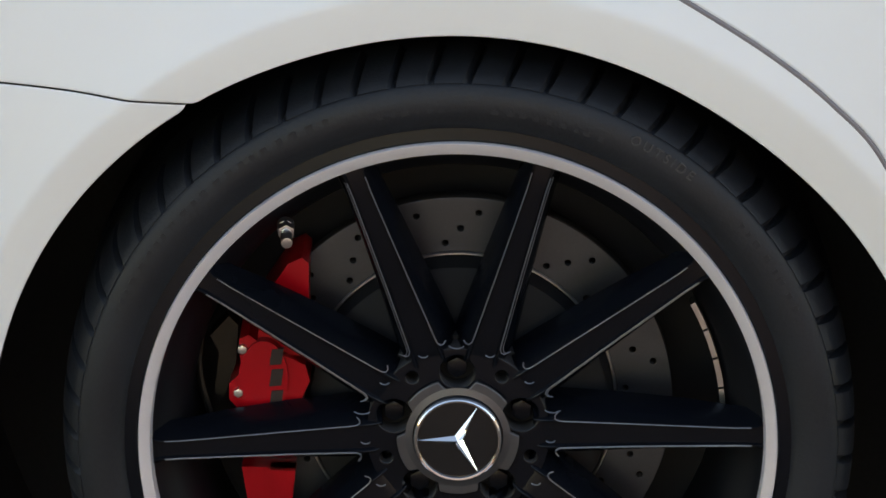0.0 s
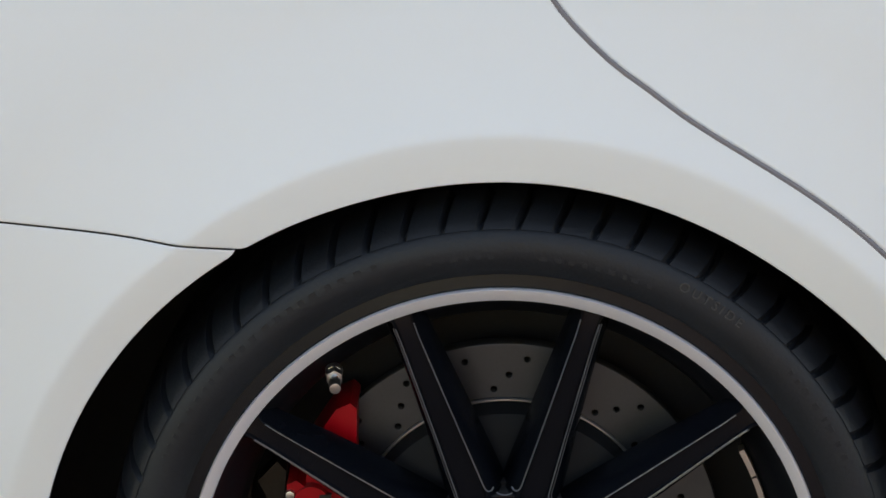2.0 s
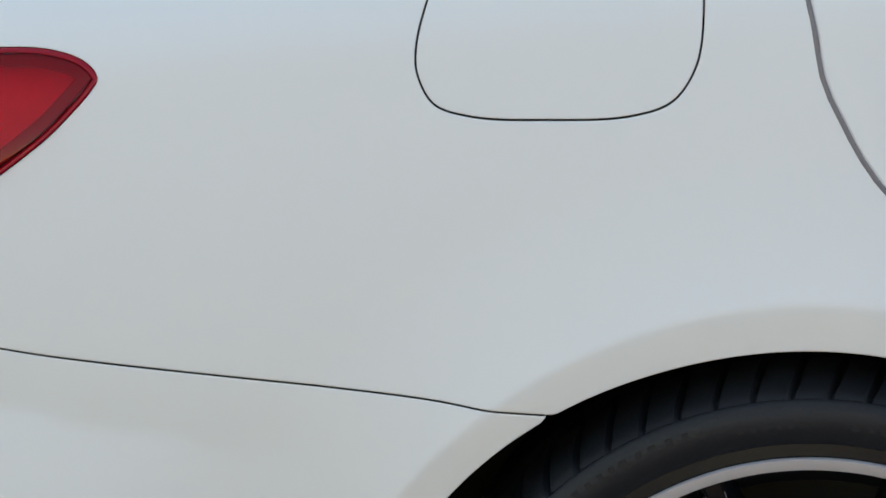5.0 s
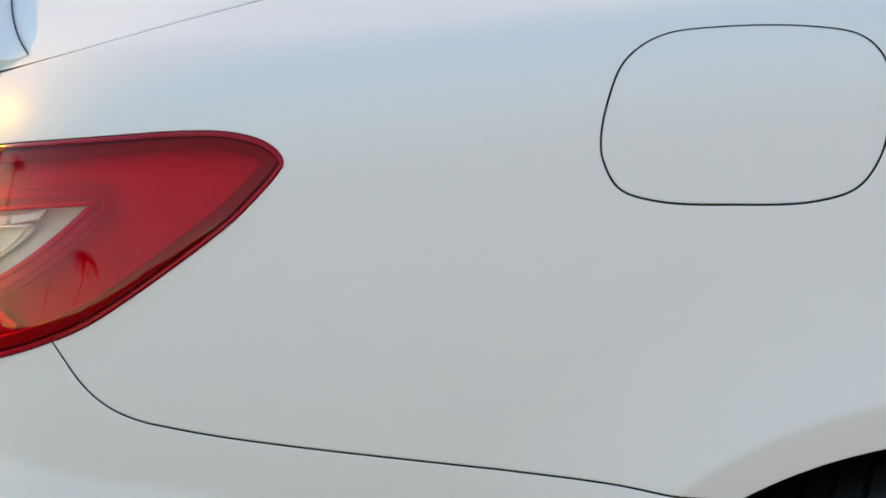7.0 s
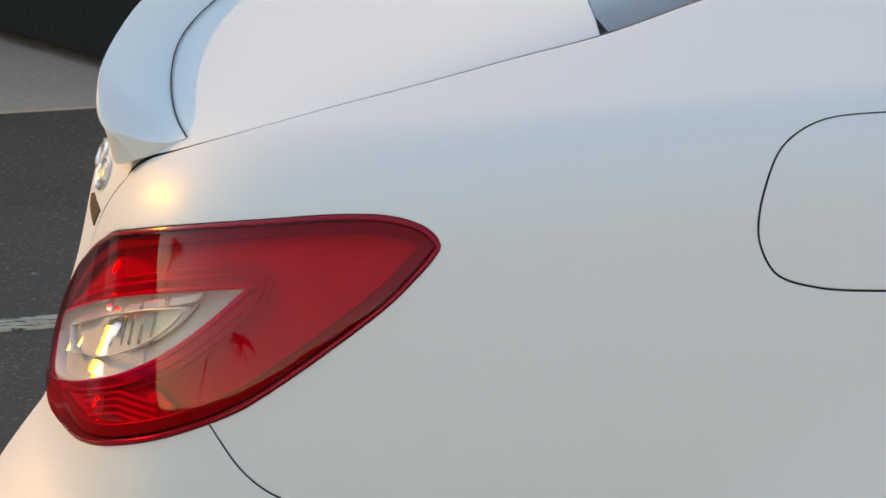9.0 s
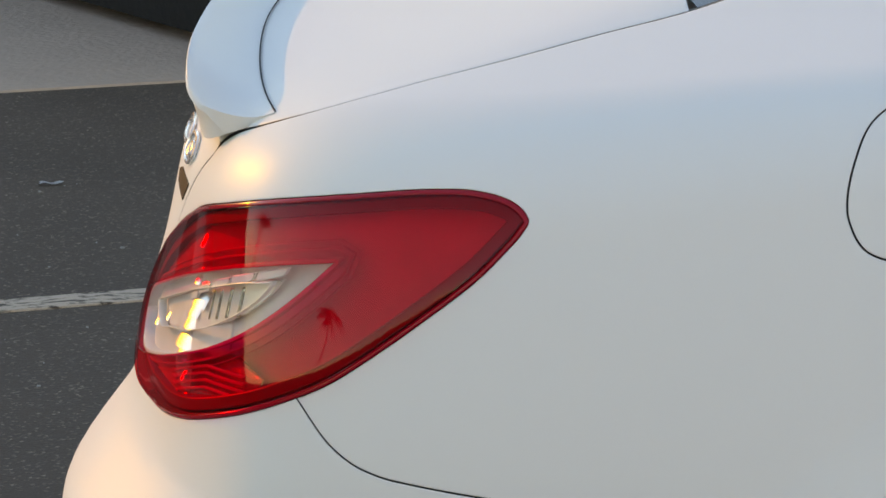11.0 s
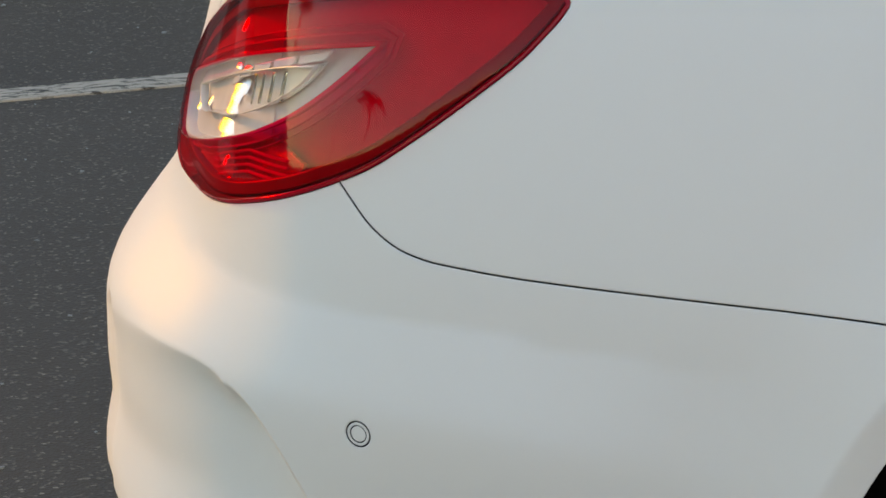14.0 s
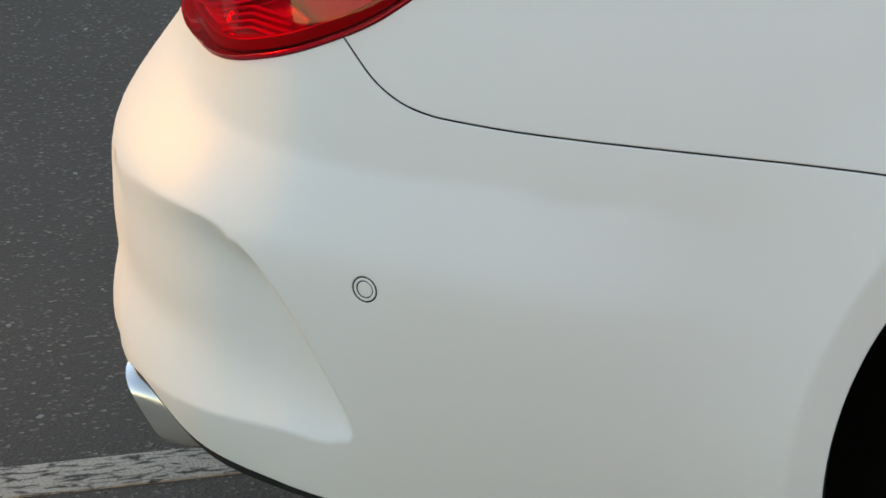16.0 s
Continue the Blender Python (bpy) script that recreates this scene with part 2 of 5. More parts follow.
# ---- building helpers ----
def link_mesh(name, verts, faces, mat, parent=None, label="", normals=None, sharp=False, second=None, which=None):
    me = bpy.data.meshes.new(name)
    me.from_pydata([tuple(map(float, q)) for q in verts], [], [tuple(map(int, q)) for q in faces])
    me.materials.append(mat)
    if second:
        me.materials.append(second)
        me.polygons.foreach_set("material_index", which)
    me.polygons.foreach_set("use_smooth", [not sharp] * len(me.polygons))
    me.validate()
    if normals is not None:
        me.normals_split_custom_set_from_vertices([tuple(map(float, q)) for q in normals])
    ob = new(name, me)
    if parent is not None:
        ob.parent = parent
        ob.matrix_parent_inverse = parent.matrix_basis.inverted()
    return tagged(ob, label) if label else ob


def part(name, bm, mat, parent, label="", bevel=0.0, angle=35):
    """Links a bmesh as one mesh object under a thing or a part."""
    if bevel:
        es = [e for e in bm.edges if len(e.link_faces) == 2 and e.calc_face_angle(0) > radians(angle)]
        bmesh.ops.bevel(bm, geom=es, offset=bevel, segments=2, affect="EDGES", profile=0.6, clamp_overlap=True)
    me = bpy.data.meshes.new(name)
    bmesh.ops.recalc_face_normals(bm, faces=bm.faces)
    for q in bm.faces:
        q.smooth = True
    bm.to_mesh(me)
    bm.free()
    me.materials.append(mat)
    me.set_sharp_from_angle(angle=radians(angle))
    ob = new(name, me)
    ob.parent = parent
    return tagged(ob, label) if label else ob


def curve_through(knots, closed=False, step=0.006):
    """Points at even steps along a smooth curve through the knots."""
    k = np.asarray(knots, float)
    n = len(k)
    t = np.linspace(0, 1, 24, endpoint=False)[:, None]
    out = []
    for i in range(n if closed else n - 1):
        p1, p2 = k[i], k[(i + 1) % n]
        p0 = k[i - 1] if closed or i > 0 else 2 * p1 - p2
        p3 = k[(i + 2) % n] if closed or i + 2 < n else 2 * p2 - p1
        d = [max(np.linalg.norm(b - a), 1e-9) ** 0.5 for a, b in ((p0, p1), (p1, p2), (p2, p3))]
        m1 = d[1] * ((p1 - p0) / d[0] - (p2 - p0) / (d[0] + d[1]) + (p2 - p1) / d[1])
        m2 = d[1] * ((p2 - p1) / d[1] - (p3 - p1) / (d[1] + d[2]) + (p3 - p2) / d[2])
        out.append((2 * t**3 - 3 * t**2 + 1) * p1 + (t**3 - 2 * t**2 + t) * m1 + (3 * t**2 - 2 * t**3) * p2 + (t**3 - t**2) * m2)
    pts = np.concatenate(out + ([] if closed else [k[-1:]]))
    return even(pts, closed, step)


def even(pts, closed=False, step=0.006):
    q = np.concatenate([pts, pts[:1]]) if closed else pts
    s = np.concatenate([[0], np.cumsum(np.linalg.norm(np.diff(q, axis=0), axis=1))])
    n = max(int(round(s[-1] / step)), 4)
    at = np.linspace(0, s[-1], n + 1)
    r = np.stack([np.interp(at, s, q[:, i]) for i in range(q.shape[1])], -1)
    return r[:-1] if closed else r


def turned(loop):
    """The loop, anticlockwise."""
    x, y = loop[:, 0], loop[:, 1]
    return loop if np.sum(x * np.roll(y, -1) - np.roll(x, -1) * y) > 0 else loop[::-1]


def inset(loop, d):
    a = np.roll(loop, -1, 0) - np.roll(loop, 1, 0)
    a /= np.maximum(np.linalg.norm(a, axis=1, keepdims=True), 1e-9)
    return loop + d * np.stack([-a[:, 1], a[:, 0]], -1)


def inside(p, loop):
    x, y = p[:, 0], p[:, 1]
    hit = np.zeros(len(p), bool)
    a, b = loop, np.roll(loop, -1, 0)
    for (x1, y1), (x2, y2) in zip(a, b):
        if y1 != y2:
            hit ^= ((y1 > y) != (y2 > y)) & (x < (x2 - x1) * (y - y1) / (y2 - y1) + x1)
    return hit


def gap_to(p, loop):
    best = np.full(len(p), 9.0)
    for q in loop:
        np.minimum(best, np.hypot(p[:, 0] - q[0], p[:, 1] - q[1]), out=best)
    return best


def skin_normals(surf, uv):
    e = 0.0012
    a = surf(uv[:, 0] + e, uv[:, 1], 0) - surf(uv[:, 0] - e, uv[:, 1], 0)
    b = surf(uv[:, 0], uv[:, 1] + e, 0) - surf(uv[:, 0], uv[:, 1] - e, 0)
    n = np.cross(b, a)
    return n / np.maximum(np.linalg.norm(n, axis=1, keepdims=True), 1e-12)


def panel(name, loop, mat, parent, label="", holes=(), gap=0.0016, grid=0.012, depth=0.012, lip=0.0016, lift=0.0, surf=None, fine=None, seam=True, lines=()):
    """A sheet on the surface within the loop, with rounded edges that turn inwards by depth; holes are loops too."""
    surf = surf or body
    rings = [(inset(turned(np.asarray(loop)), gap), 1)] + [(inset(turned(np.asarray(h)), -gap), -1) for h in holes]
    rims = [inset(r, s * lip) for r, s in rings]
    lo, hi = rims[0].min(0), rims[0].max(0)
    gx, gy = np.meshgrid(np.arange(lo[0], hi[0], grid), np.arange(lo[1], hi[1], grid))
    gx = gx + (np.arange(gx.shape[0]) % 2)[:, None] * grid / 2
    g = np.stack([gx.ravel(), gy.ravel()], -1)
    if fine:
        for (a, b, c, d), step in fine:
            fx, fy = np.meshgrid(np.arange(a, c, step), np.arange(b, d, step))
            g = g[~((g[:, 0] > a) & (g[:, 0] < c) & (g[:, 1] > b) & (g[:, 1] < d))]
            g = np.concatenate([g, np.stack([fx.ravel(), fy.ravel()], -1)])
    for ln in lines:
        g = np.concatenate([g[gap_to(g, ln) > 0.0022], ln])
    g = g[inside(g, rims[0]) & (gap_to(g, rims[0]) > 0.004)]
    for r in rims[1:]:
        g = g[~inside(g, r) & (gap_to(g, r) > 0.004)]
    flat = np.concatenate(rims + [g])
    edges, at, spans = [], 0, []
    for r in rims:
        n = len(r)
        edges += [(at + i, at + (i + 1) % n) for i in range(n)]
        spans.append((at, n))
        at += n
    vs, _, fs, ov, _, _ = delaunay_2d_cdt([Vector(map(float, q)) for q in flat], edges, [], 0, 1e-7)
    vs = np.array([tuple(q) for q in vs])
    fs = np.array([f for f in fs if len(f) == 3])
    mid = vs[fs].mean(1)
    ok = inside(mid, rims[0])
    for r in rims[1:]:
        ok &= ~inside(mid, r)
    fs = fs[ok]
    back = {}
    for i, src in enumerate(ov):
        for q in src:
            back[q] = i
    p3 = surf(vs[:, 0], vs[:, 1], lift)
    n3 = skin_normals(surf, vs)
    # which way the triangles must be wound
    a, b, c = p3[fs[:, 0]], p3[fs[:, 1]], p3[fs[:, 2]]
    flip = (np.cross(b - a, c - a) * n3[fs[:, 0]]).sum(1) < 0
    fs[flip] = fs[flip][:, ::-1]
    verts, norms, faces = [p3], [n3], [tuple(f) for f in fs]
    walls = [False] * len(faces)
    count = len(p3)
    for (r, s), (st, n) in zip(rings, spans):
        nr = skin_normals(surf, r)
        out = surf(*(r - s * 0).T, 0) - surf(*inset(r, s * 0.002).T, 0)
        out /= np.maximum(np.linalg.norm(out, axis=1, keepdims=True), 1e-9)
        mid_n = nr + out
        mid_n /= np.linalg.norm(mid_n, axis=1, keepdims=True)
        verts += [surf(*r.T, lift - lip * 0.45), surf(*r.T, lift - depth)]
        norms += [mid_n, out]
        for i in range(n):
            j = (i + 1) % n
            i0, j0 = back.get(st + i), back.get(st + j)
            if i0 is None or j0 is None or i0 == j0:
                continue
            i1, j1, i2, j2 = count + i, count + j, count + n + i, count + n + j
            faces += [(i0, i1, j1, j0), (i1, i2, j2, j1)]
            walls += [False, True]
        count += 2 * n
    v, nn = np.concatenate(verts), np.concatenate(norms)
    # wind the edge strips outwards
    fixed = []
    for q in faces:
        if len(q) == 4:
            w = np.cross(v[q[1]] - v[q[0]], v[q[3]] - v[q[0]])
            if w @ nn[q[1]] < 0:
                q = q[::-1]
        fixed.append(q)
    # the inward walls of the gaps are coloured black, which paints in the seams' shade
    wall = [int(w) for w in walls]
    return link_mesh(name, v, fixed, mat, parent, label, normals=nn, second=SHELL if seam is True else seam, which=wall) if seam else link_mesh(name, v, fixed, mat, parent, label, normals=nn)


def wall_plane(y):
    """A flat surface facing out of the flank, for sheets given by (-x, z)."""
    return lambda u, v, lift: np.stack([-np.asarray(u, float), np.full(np.shape(u), y) - lift, np.asarray(v, float)], -1)


def circle(cx, cz, r, n=32):
    a = np.linspace(0, 2 * math.pi, n, endpoint=False)
    return np.stack([-cx + r * np.cos(a), cz + r * np.sin(a)], -1)


def lathe(name, prof, mat, parent, label="", seg=128, bevel_angle=40, centre=AXLE):
    """A ring turned about the axle from a profile of (radius, y)."""
    v, f, m = [], [], len(prof)
    for i in range(seg):
        a = 2 * math.pi * i / seg
        v += [(centre[0] + r * math.sin(a), y, centre[1] + r * math.cos(a)) for r, y in prof]
    for i in range(seg):
        j = (i + 1) % seg
        f += [(i * m + k, i * m + k + 1, j * m + k + 1, j * m + k) for k in range(m - 1)]
    bm = bmesh.new()
    vs = [bm.verts.new(q) for q in v]
    for q in f:
        bm.faces.new([vs[k] for k in q])
    return part(name, bm, mat, parent, label, angle=bevel_angle)


def block(x0, x1, y0, y1, z0, z1):
    bm = bmesh.new()
    bmesh.ops.create_cube(bm, size=1, matrix=Matrix.Translation(((x0 + x1) / 2, (y0 + y1) / 2, (z0 + z1) / 2)) @ Matrix.Diagonal((x1 - x0, y1 - y0, z1 - z0, 1)))
    return bm


def prism(outline, y0, y1):
    """A solid from an outline in (x, z), from y0 to y1."""
    bm = bmesh.new()
    lo = [bm.verts.new((x, y0, z)) for x, z in outline]
    hi = [bm.verts.new((x, y1, z)) for x, z in outline]
    bm.faces.new(lo)
    bm.faces.new(hi[::-1])
    n = len(lo)
    for i in range(n):
        bm.faces.new((lo[i], hi[i], hi[(i + 1) % n], lo[(i + 1) % n]))
    return bm


def tube(path, radius, sides=10, mat=None, name="", parent=None, label=""):
    bm = bmesh.new()
    rings = []
    p = [Vector(q) for q in path]
    for i, q in enumerate(p):
        d = (p[min(i + 1, len(p) - 1)] - p[max(i - 1, 0)]).normalized()
        s = d.orthogonal().normalized() if i == 0 else (s - d * s.dot(d)).normalized()
        c = d.cross(s)
        r = radius(i / (len(p) - 1)) if callable(radius) else radius
        rings.append([bm.verts.new(q + r * (math.cos(a) * s + math.sin(a) * c)) for a in (2 * math.pi * k / sides for k in range(sides))])
    for a, b in zip(rings, rings[1:]):
        for k in range(sides):
            bm.faces.new((a[k], a[(k + 1) % sides], b[(k + 1) % sides], b[k]))
    bm.faces.new(rings[0][::-1])
    bm.faces.new(rings[-1])
    return part(name, bm, mat, parent, label)


# ---- setting ----
def ground_material(name, colour, speckle, fleck=0.0):
    """Worn asphalt: pale and dark stones, tyre-polished patches, hairline relief."""
    m = bpy.data.materials.new(name)
    m.use_nodes = True
    n, l = m.node_tree.nodes, m.node_tree.links
    p = n["Principled BSDF"]
    p.inputs["Roughness"].default_value = 0.85
    co = n.new("ShaderNodeTexCoord").outputs["Object"]
    vor = n.new("ShaderNodeTexVoronoi")
    vor.inputs["Scale"].default_value = 210
    big = n.new("ShaderNodeTexNoise")
    big.inputs["Scale"].default_value, big.inputs["Detail"].default_value = 1.3, 6
    mid = n.new("ShaderNodeTexNoise")
    mid.inputs["Scale"].default_value, mid.inputs["Detail"].default_value = 45, 5
    for q in (vor, big, mid):
        l.new(co, q.inputs["Vector"])
    pale = n.new("ShaderNodeValToRGB")
    pale.color_ramp.elements[0].position, pale.color_ramp.elements[1].position = 0.78, 1.0
    pale.color_ramp.elements[0].color, pale.color_ramp.elements[1].color = (*colour, 1), (*speckle, 1)
    l.new(vor.outputs["Color"], pale.inputs["Fac"])
    k = n.new("ShaderNodeMath")
    k.operation = "MULTIPLY_ADD"
    l.new(big.outputs["Fac"], k.inputs[0])
    k.inputs[1].default_value, k.inputs[2].default_value = 0.9, 0.55
    v = n.new("ShaderNodeVectorMath")
    v.operation = "SCALE"
    l.new(pale.outputs["Color"], v.inputs[0])
    l.new(k.outputs[0], v.inputs["Scale"])
    l.new(v.outputs["Vector"], p.inputs["Base Color"])
    h = n.new("ShaderNodeMath")
    h.operation = "ADD"
    l.new(vor.outputs["Distance"], h.inputs[0])
    l.new(mid.outputs["Fac"], h.inputs[1])
    b = n.new("ShaderNodeBump")
    b.inputs["Strength"].default_value, b.inputs["Distance"].default_value = 1.0, 0.0022
    l.new(h.outputs[0], b.inputs["Height"])
    l.new(b.outputs["Normal"], p.inputs["Normal"])
    return m


def line_material():
    """Old white road paint, cracked and worn through to the asphalt."""
    m = ground_material("worn_line_paint", (0.085, 0.060, 0.042), (0.20, 0.16, 0.12))
    n, l = m.node_tree.nodes, m.node_tree.links
    p = n["Principled BSDF"]
    under = p.inputs["Base Color"].links[0].from_socket
    co = n.new("ShaderNodeTexCoord").outputs["Object"]
    bend = n.new("ShaderNodeTexNoise")
    bend.inputs["Scale"].default_value, bend.inputs["Detail"].default_value = 14, 5
    l.new(co, bend.inputs["Vector"])
    add = n.new("ShaderNodeVectorMath")
    add.operation = "MULTIPLY_ADD"
    add.inputs[1].default_value = (0.05, 0.05, 0.05)
    along = n.new("ShaderNodeMapping")
    along.vector_type = "TEXTURE"
    along.inputs["Rotation"].default_value = (0, 0, math.atan2(0.46, 0.89))
    along.inputs["Scale"].default_value = (3.6, 1.0, 1.0)
    l.new(co, along.inputs["Vector"])
    l.new(bend.outputs["Color"], add.inputs[0])
    l.new(along.outputs["Vector"], add.inputs[2])
    cr = n.new("ShaderNodeTexVoronoi")
    cr.feature = "DISTANCE_TO_EDGE"
    cr.inputs["Scale"].default_value = 75
    l.new(add.outputs["Vector"], cr.inputs["Vector"])
    wear = n.new("ShaderNodeTexNoise")
    wear.inputs["Scale"].default_value, wear.inputs["Detail"].default_value = 90, 10
    l.new(along.outputs["Vector"], wear.inputs["Vector"])
    a = n.new("ShaderNodeMath")
    a.operation = "MULTIPLY_ADD"
    l.new(wear.outputs["Fac"], a.inputs[0])
    a.inputs[1].default_value = -1.1
    l.new(cr.outputs["Distance"], a.inputs[2])
    s = n.new("ShaderNodeMapRange")
    s.inputs["From Min"].default_value, s.inputs["From Max"].default_value = -0.61, -0.42
    l.new(a.outputs[0], s.inputs["Value"])
    x = n.new("ShaderNodeMix")
    x.data_type = "RGBA"
    l.new(s.outputs["Result"], x.inputs["Factor"])
    l.new(under, x.inputs["A"])
    x.inputs["B"].default_value = (0.58, 0.45, 0.34, 1)
    l.new(x.outputs["Result"], p.inputs["Base Color"])
    return m


ASPHALT = ground_material("asphalt", (0.092, 0.062, 0.041), (0.36, 0.27, 0.20))
CONCRETE = material("kerb_concrete", (0.50, 0.375, 0.29), 0.9, tint=0.18, tint_size=2.5, grain=0.12, grain_size=60, bump=0.004)
LINE = line_material()


def sheet(name, corners, mat, label, category):
    ob = link_mesh(name, corners, [tuple(range(len(corners)))], mat, None, label, sharp=True)
    return tagged(ob, category=category, kind="structure")


G = 1500.0
sheet("ground", [(-G, -G, 0), (G, -G, 0), (G, G, 0), (-G, G, 0)], ASPHALT, "dark worn asphalt of an open parking lot", "ground")


def strip(name, start, way, length, width, height, mat, label, category):
    """A low straight slab on the ground, with soft edges."""
    d = Vector((*way, 0)).normalized()
    s = Vector((-d.y, d.x, 0))
    bm = block(0, length, -width / 2, width / 2, -0.02, height)
    bmesh.ops.transform(bm, matrix=Matrix(((d.x, s.x, 0, start[0]), (d.y, s.y, 0, start[1]), (0, 0, 1, 0), (0, 0, 0, 1))), verts=bm.verts)
    ob = part(name, bm, mat, None, label, bevel=min(0.012, height * 0.4))
    return tagged(ob, category=category, kind="structure")


BAY = (0.85, 0.53)
strip("parking_line", (-3.963, -0.540), (0.89, 0.46), 5.2, 0.092, 0.0025, LINE, "worn cracked white parking bay line on asphalt", "parking line")
strip("parking_line", (-5.30, 1.234), BAY, 5.2, 0.083, 0.004, LINE, "faded white parking bay line on asphalt", "parking line")


# ---- the car ----
car = new("car")
tagged(car, "satin white saloon car with black alloy wheels, parked on asphalt", "car")

BUMPER_SEAM = [(0.1996, 0.6286), (0.2216, 0.6296), (0.2705, 0.6328), (0.3150, 0.6372), (0.4088, 0.6420), (0.5016, 0.6472), (0.5964, 0.6520), (0.6451, 0.6546), (0.6953, 0.6585), (0.7200, 0.6612), (0.7480, 0.6690), (0.7735, 0.6840), (0.7950, 0.7040), (0.8085, 0.7170)]
LAMP_TOP = [(1.42, 0.690), (1.38, 0.722), (1.335, 0.748), (1.2966, 0.7659), (1.2557, 0.7811), (1.2158, 0.7957), (1.1241, 0.8195), (1.04, 0.838), (0.9552, 0.8554), (0.8616, 0.8750), (0.7630, 0.8919), (0.6964, 0.9009), (0.6535, 0.9022), (0.6211, 0.8955), (0.6071, 0.8858), (0.6035, 0.8790)]
LAMP_LOW = [(0.6035, 0.8790), (0.6103, 0.8681), (0.6254, 0.8507), (0.6448, 0.8306), (0.6930, 0.7916), (0.7434, 0.7542), (0.7753, 0.7330), (0.8096, 0.7160), (0.8612, 0.6956), (0.9086, 0.6810), (0.9759, 0.6646), (1.0896, 0.6458), (1.1789, 0.6377), (1.2376, 0.635), (1.33, 0.640), (1.40, 0.660), (1.42, 0.690)]
LID_SEAM = [(0.3018, 1.3761), (0.4349, 1.2713), (0.5213, 1.1995), (0.6156, 1.1488), (0.7256, 1.0805), (0.7527, 1.0629), (0.7790, 1.0445), (0.8033, 1.0240), (0.8266, 1.0026), (0.8526, 0.9834), (0.8834, 0.9659), (0.9213, 0.9488), (0.9722, 0.9293), (1.0179, 0.9154), (1.0646, 0.8999), (1.0961, 0.8872), (1.1213, 0.8708), (1.1532, 0.8557), (1.1719, 0.8440), (1.1946, 0.8310), (1.2159, 0.8163), (1.2500, 0.7835)]
DOOR_SEAM = [(0.0605, 1.0935), (0.0364, 0.9978), (0.0190, 0.9285), (0.0152, 0.9070), (0.0068, 0.8856), (-0.0053, 0.8642), (-0.0177, 0.8428), (-0.0337, 0.8217), (-0.0547, 0.8012), (-0.0787, 0.7815), (-0.1030, 0.7655), (-0.1319, 0.7460), (-0.1581, 0.7305), (-0.1920, 0.7115), (-0.2311, 0.6884), (-0.2682, 0.6632), (-0.2963, 0.6400), (-0.3287, 0.6080), (-0.3600, 0.5500), (-0.3843, 0.4621), (-0.3943, 0.3023)]

bseam = curve_through(BUMPER_SEAM)
lamp_loop = np.concatenate([curve_through(LAMP_TOP)[:-1], curve_through(LAMP_LOW)[:-1]])
lid_seam = curve_through(LID_SEAM)
door_seam = curve_through(DOOR_SEAM)


def arch_curve(a0, a1, out=0.0, step=0.006):
    a = np.linspace(a0, a1, 200)
    r = arch_radius(a) + (out(a) if callable(out) else out)
    return even(np.stack([r * np.sin(a) - ARCH_C[0], ARCH_C[1] + r * np.cos(a)], -1), False, step)


def nearest(loop, p):
    return int(np.argmin(np.hypot(*(loop - np.asarray(p)).T)))


FLAP = [(0.3396, 0.9072), (0.3362, 0.9377), (0.3237, 0.9784), (0.2959, 1.0041), (0.2503, 1.0129), (0.1768, 1.0134), (0.1352, 1.0041), (0.1139, 0.9797), (0.1094, 0.9414), (0.1138, 0.9060), (0.1315, 0.8787), (0.1647, 0.8662), (0.2325, 0.8611), (0.2917, 0.8616), (0.3232, 0.8705), (0.3371, 0.8919)]


def flap_loop():
    """The fuel flap: a rounded form with corners of unlike roundness."""
    return curve_through(FLAP, closed=True, step=0.004)


# the wing above the wheel, up to the boot lid and back to the lamp
corner_ang = math.atan2(0.2225, 0.628 - ARCH_C[1])
door_low = door_seam[door_seam[:, 1] > 0.40]
arch_front = -math.atan2(0.372, 0.40 - ARCH_C[1] + 0.02)
lamp_i, lamp_j = nearest(lamp_loop, (0.809, 0.717)), nearest(lamp_loop, (1.2500, 0.7835))
quarter = np.concatenate([
    bseam[nearest(bseam, (0.223, 0.628)):],
    lamp_loop[lamp_j:lamp_i][::-1],
    lid_seam[nearest(lid_seam, (0.32, 1.36)):][::-1],
    curve_through([(0.25, 1.37), (0.07, 1.30)])[:-1],
    np.array([(0.065, 1.2)]),
    door_low,
    arch_curve(arch_front, corner_ang)[1:-1],
])
quarter = even(quarter, True, 0.005)
band_lines = [arch_curve(-1.5, 1.75, lambda a, k=k: band_width(a) + k, 0.005) for k in (-0.006, -0.0028, 0.0, 0.0028, 0.006)]
panel("rear_quarter_panel", quarter, PAINT, car, holes=[flap_loop()], gap=0.0009, grid=0.012, depth=0.020,
                   fine=[((-0.36, 0.42, 0.45, 0.76), 0.007)], lines=band_lines)
panel("fuel_flap", flap_loop(), PAINT, car, gap=0.0008, depth=0.02, grid=0.012, lift=-0.0002)
door = np.concatenate([door_seam, np.array([(-0.6, 0.27), (-1.05, 0.27), (-1.05, 0.7), (-1.05, 1.10)])])
panel("rear_door", even(door, True, 0.006), PAINT, car, gap=0.0022, grid=0.02, depth=0.008, lip=0.003, seam=GROOVE_GREY)

# a grey strip added in the door gap, in the groove's shaded tone
groove_line = body(door_seam[:, 0], door_seam[:, 1], -0.0016)
tube([tuple(q) for q in groove_line[::3]], 0.0024, 6, GROOVE_GREY, "door_groove_strip", car, "grey strip for the shaded door groove")

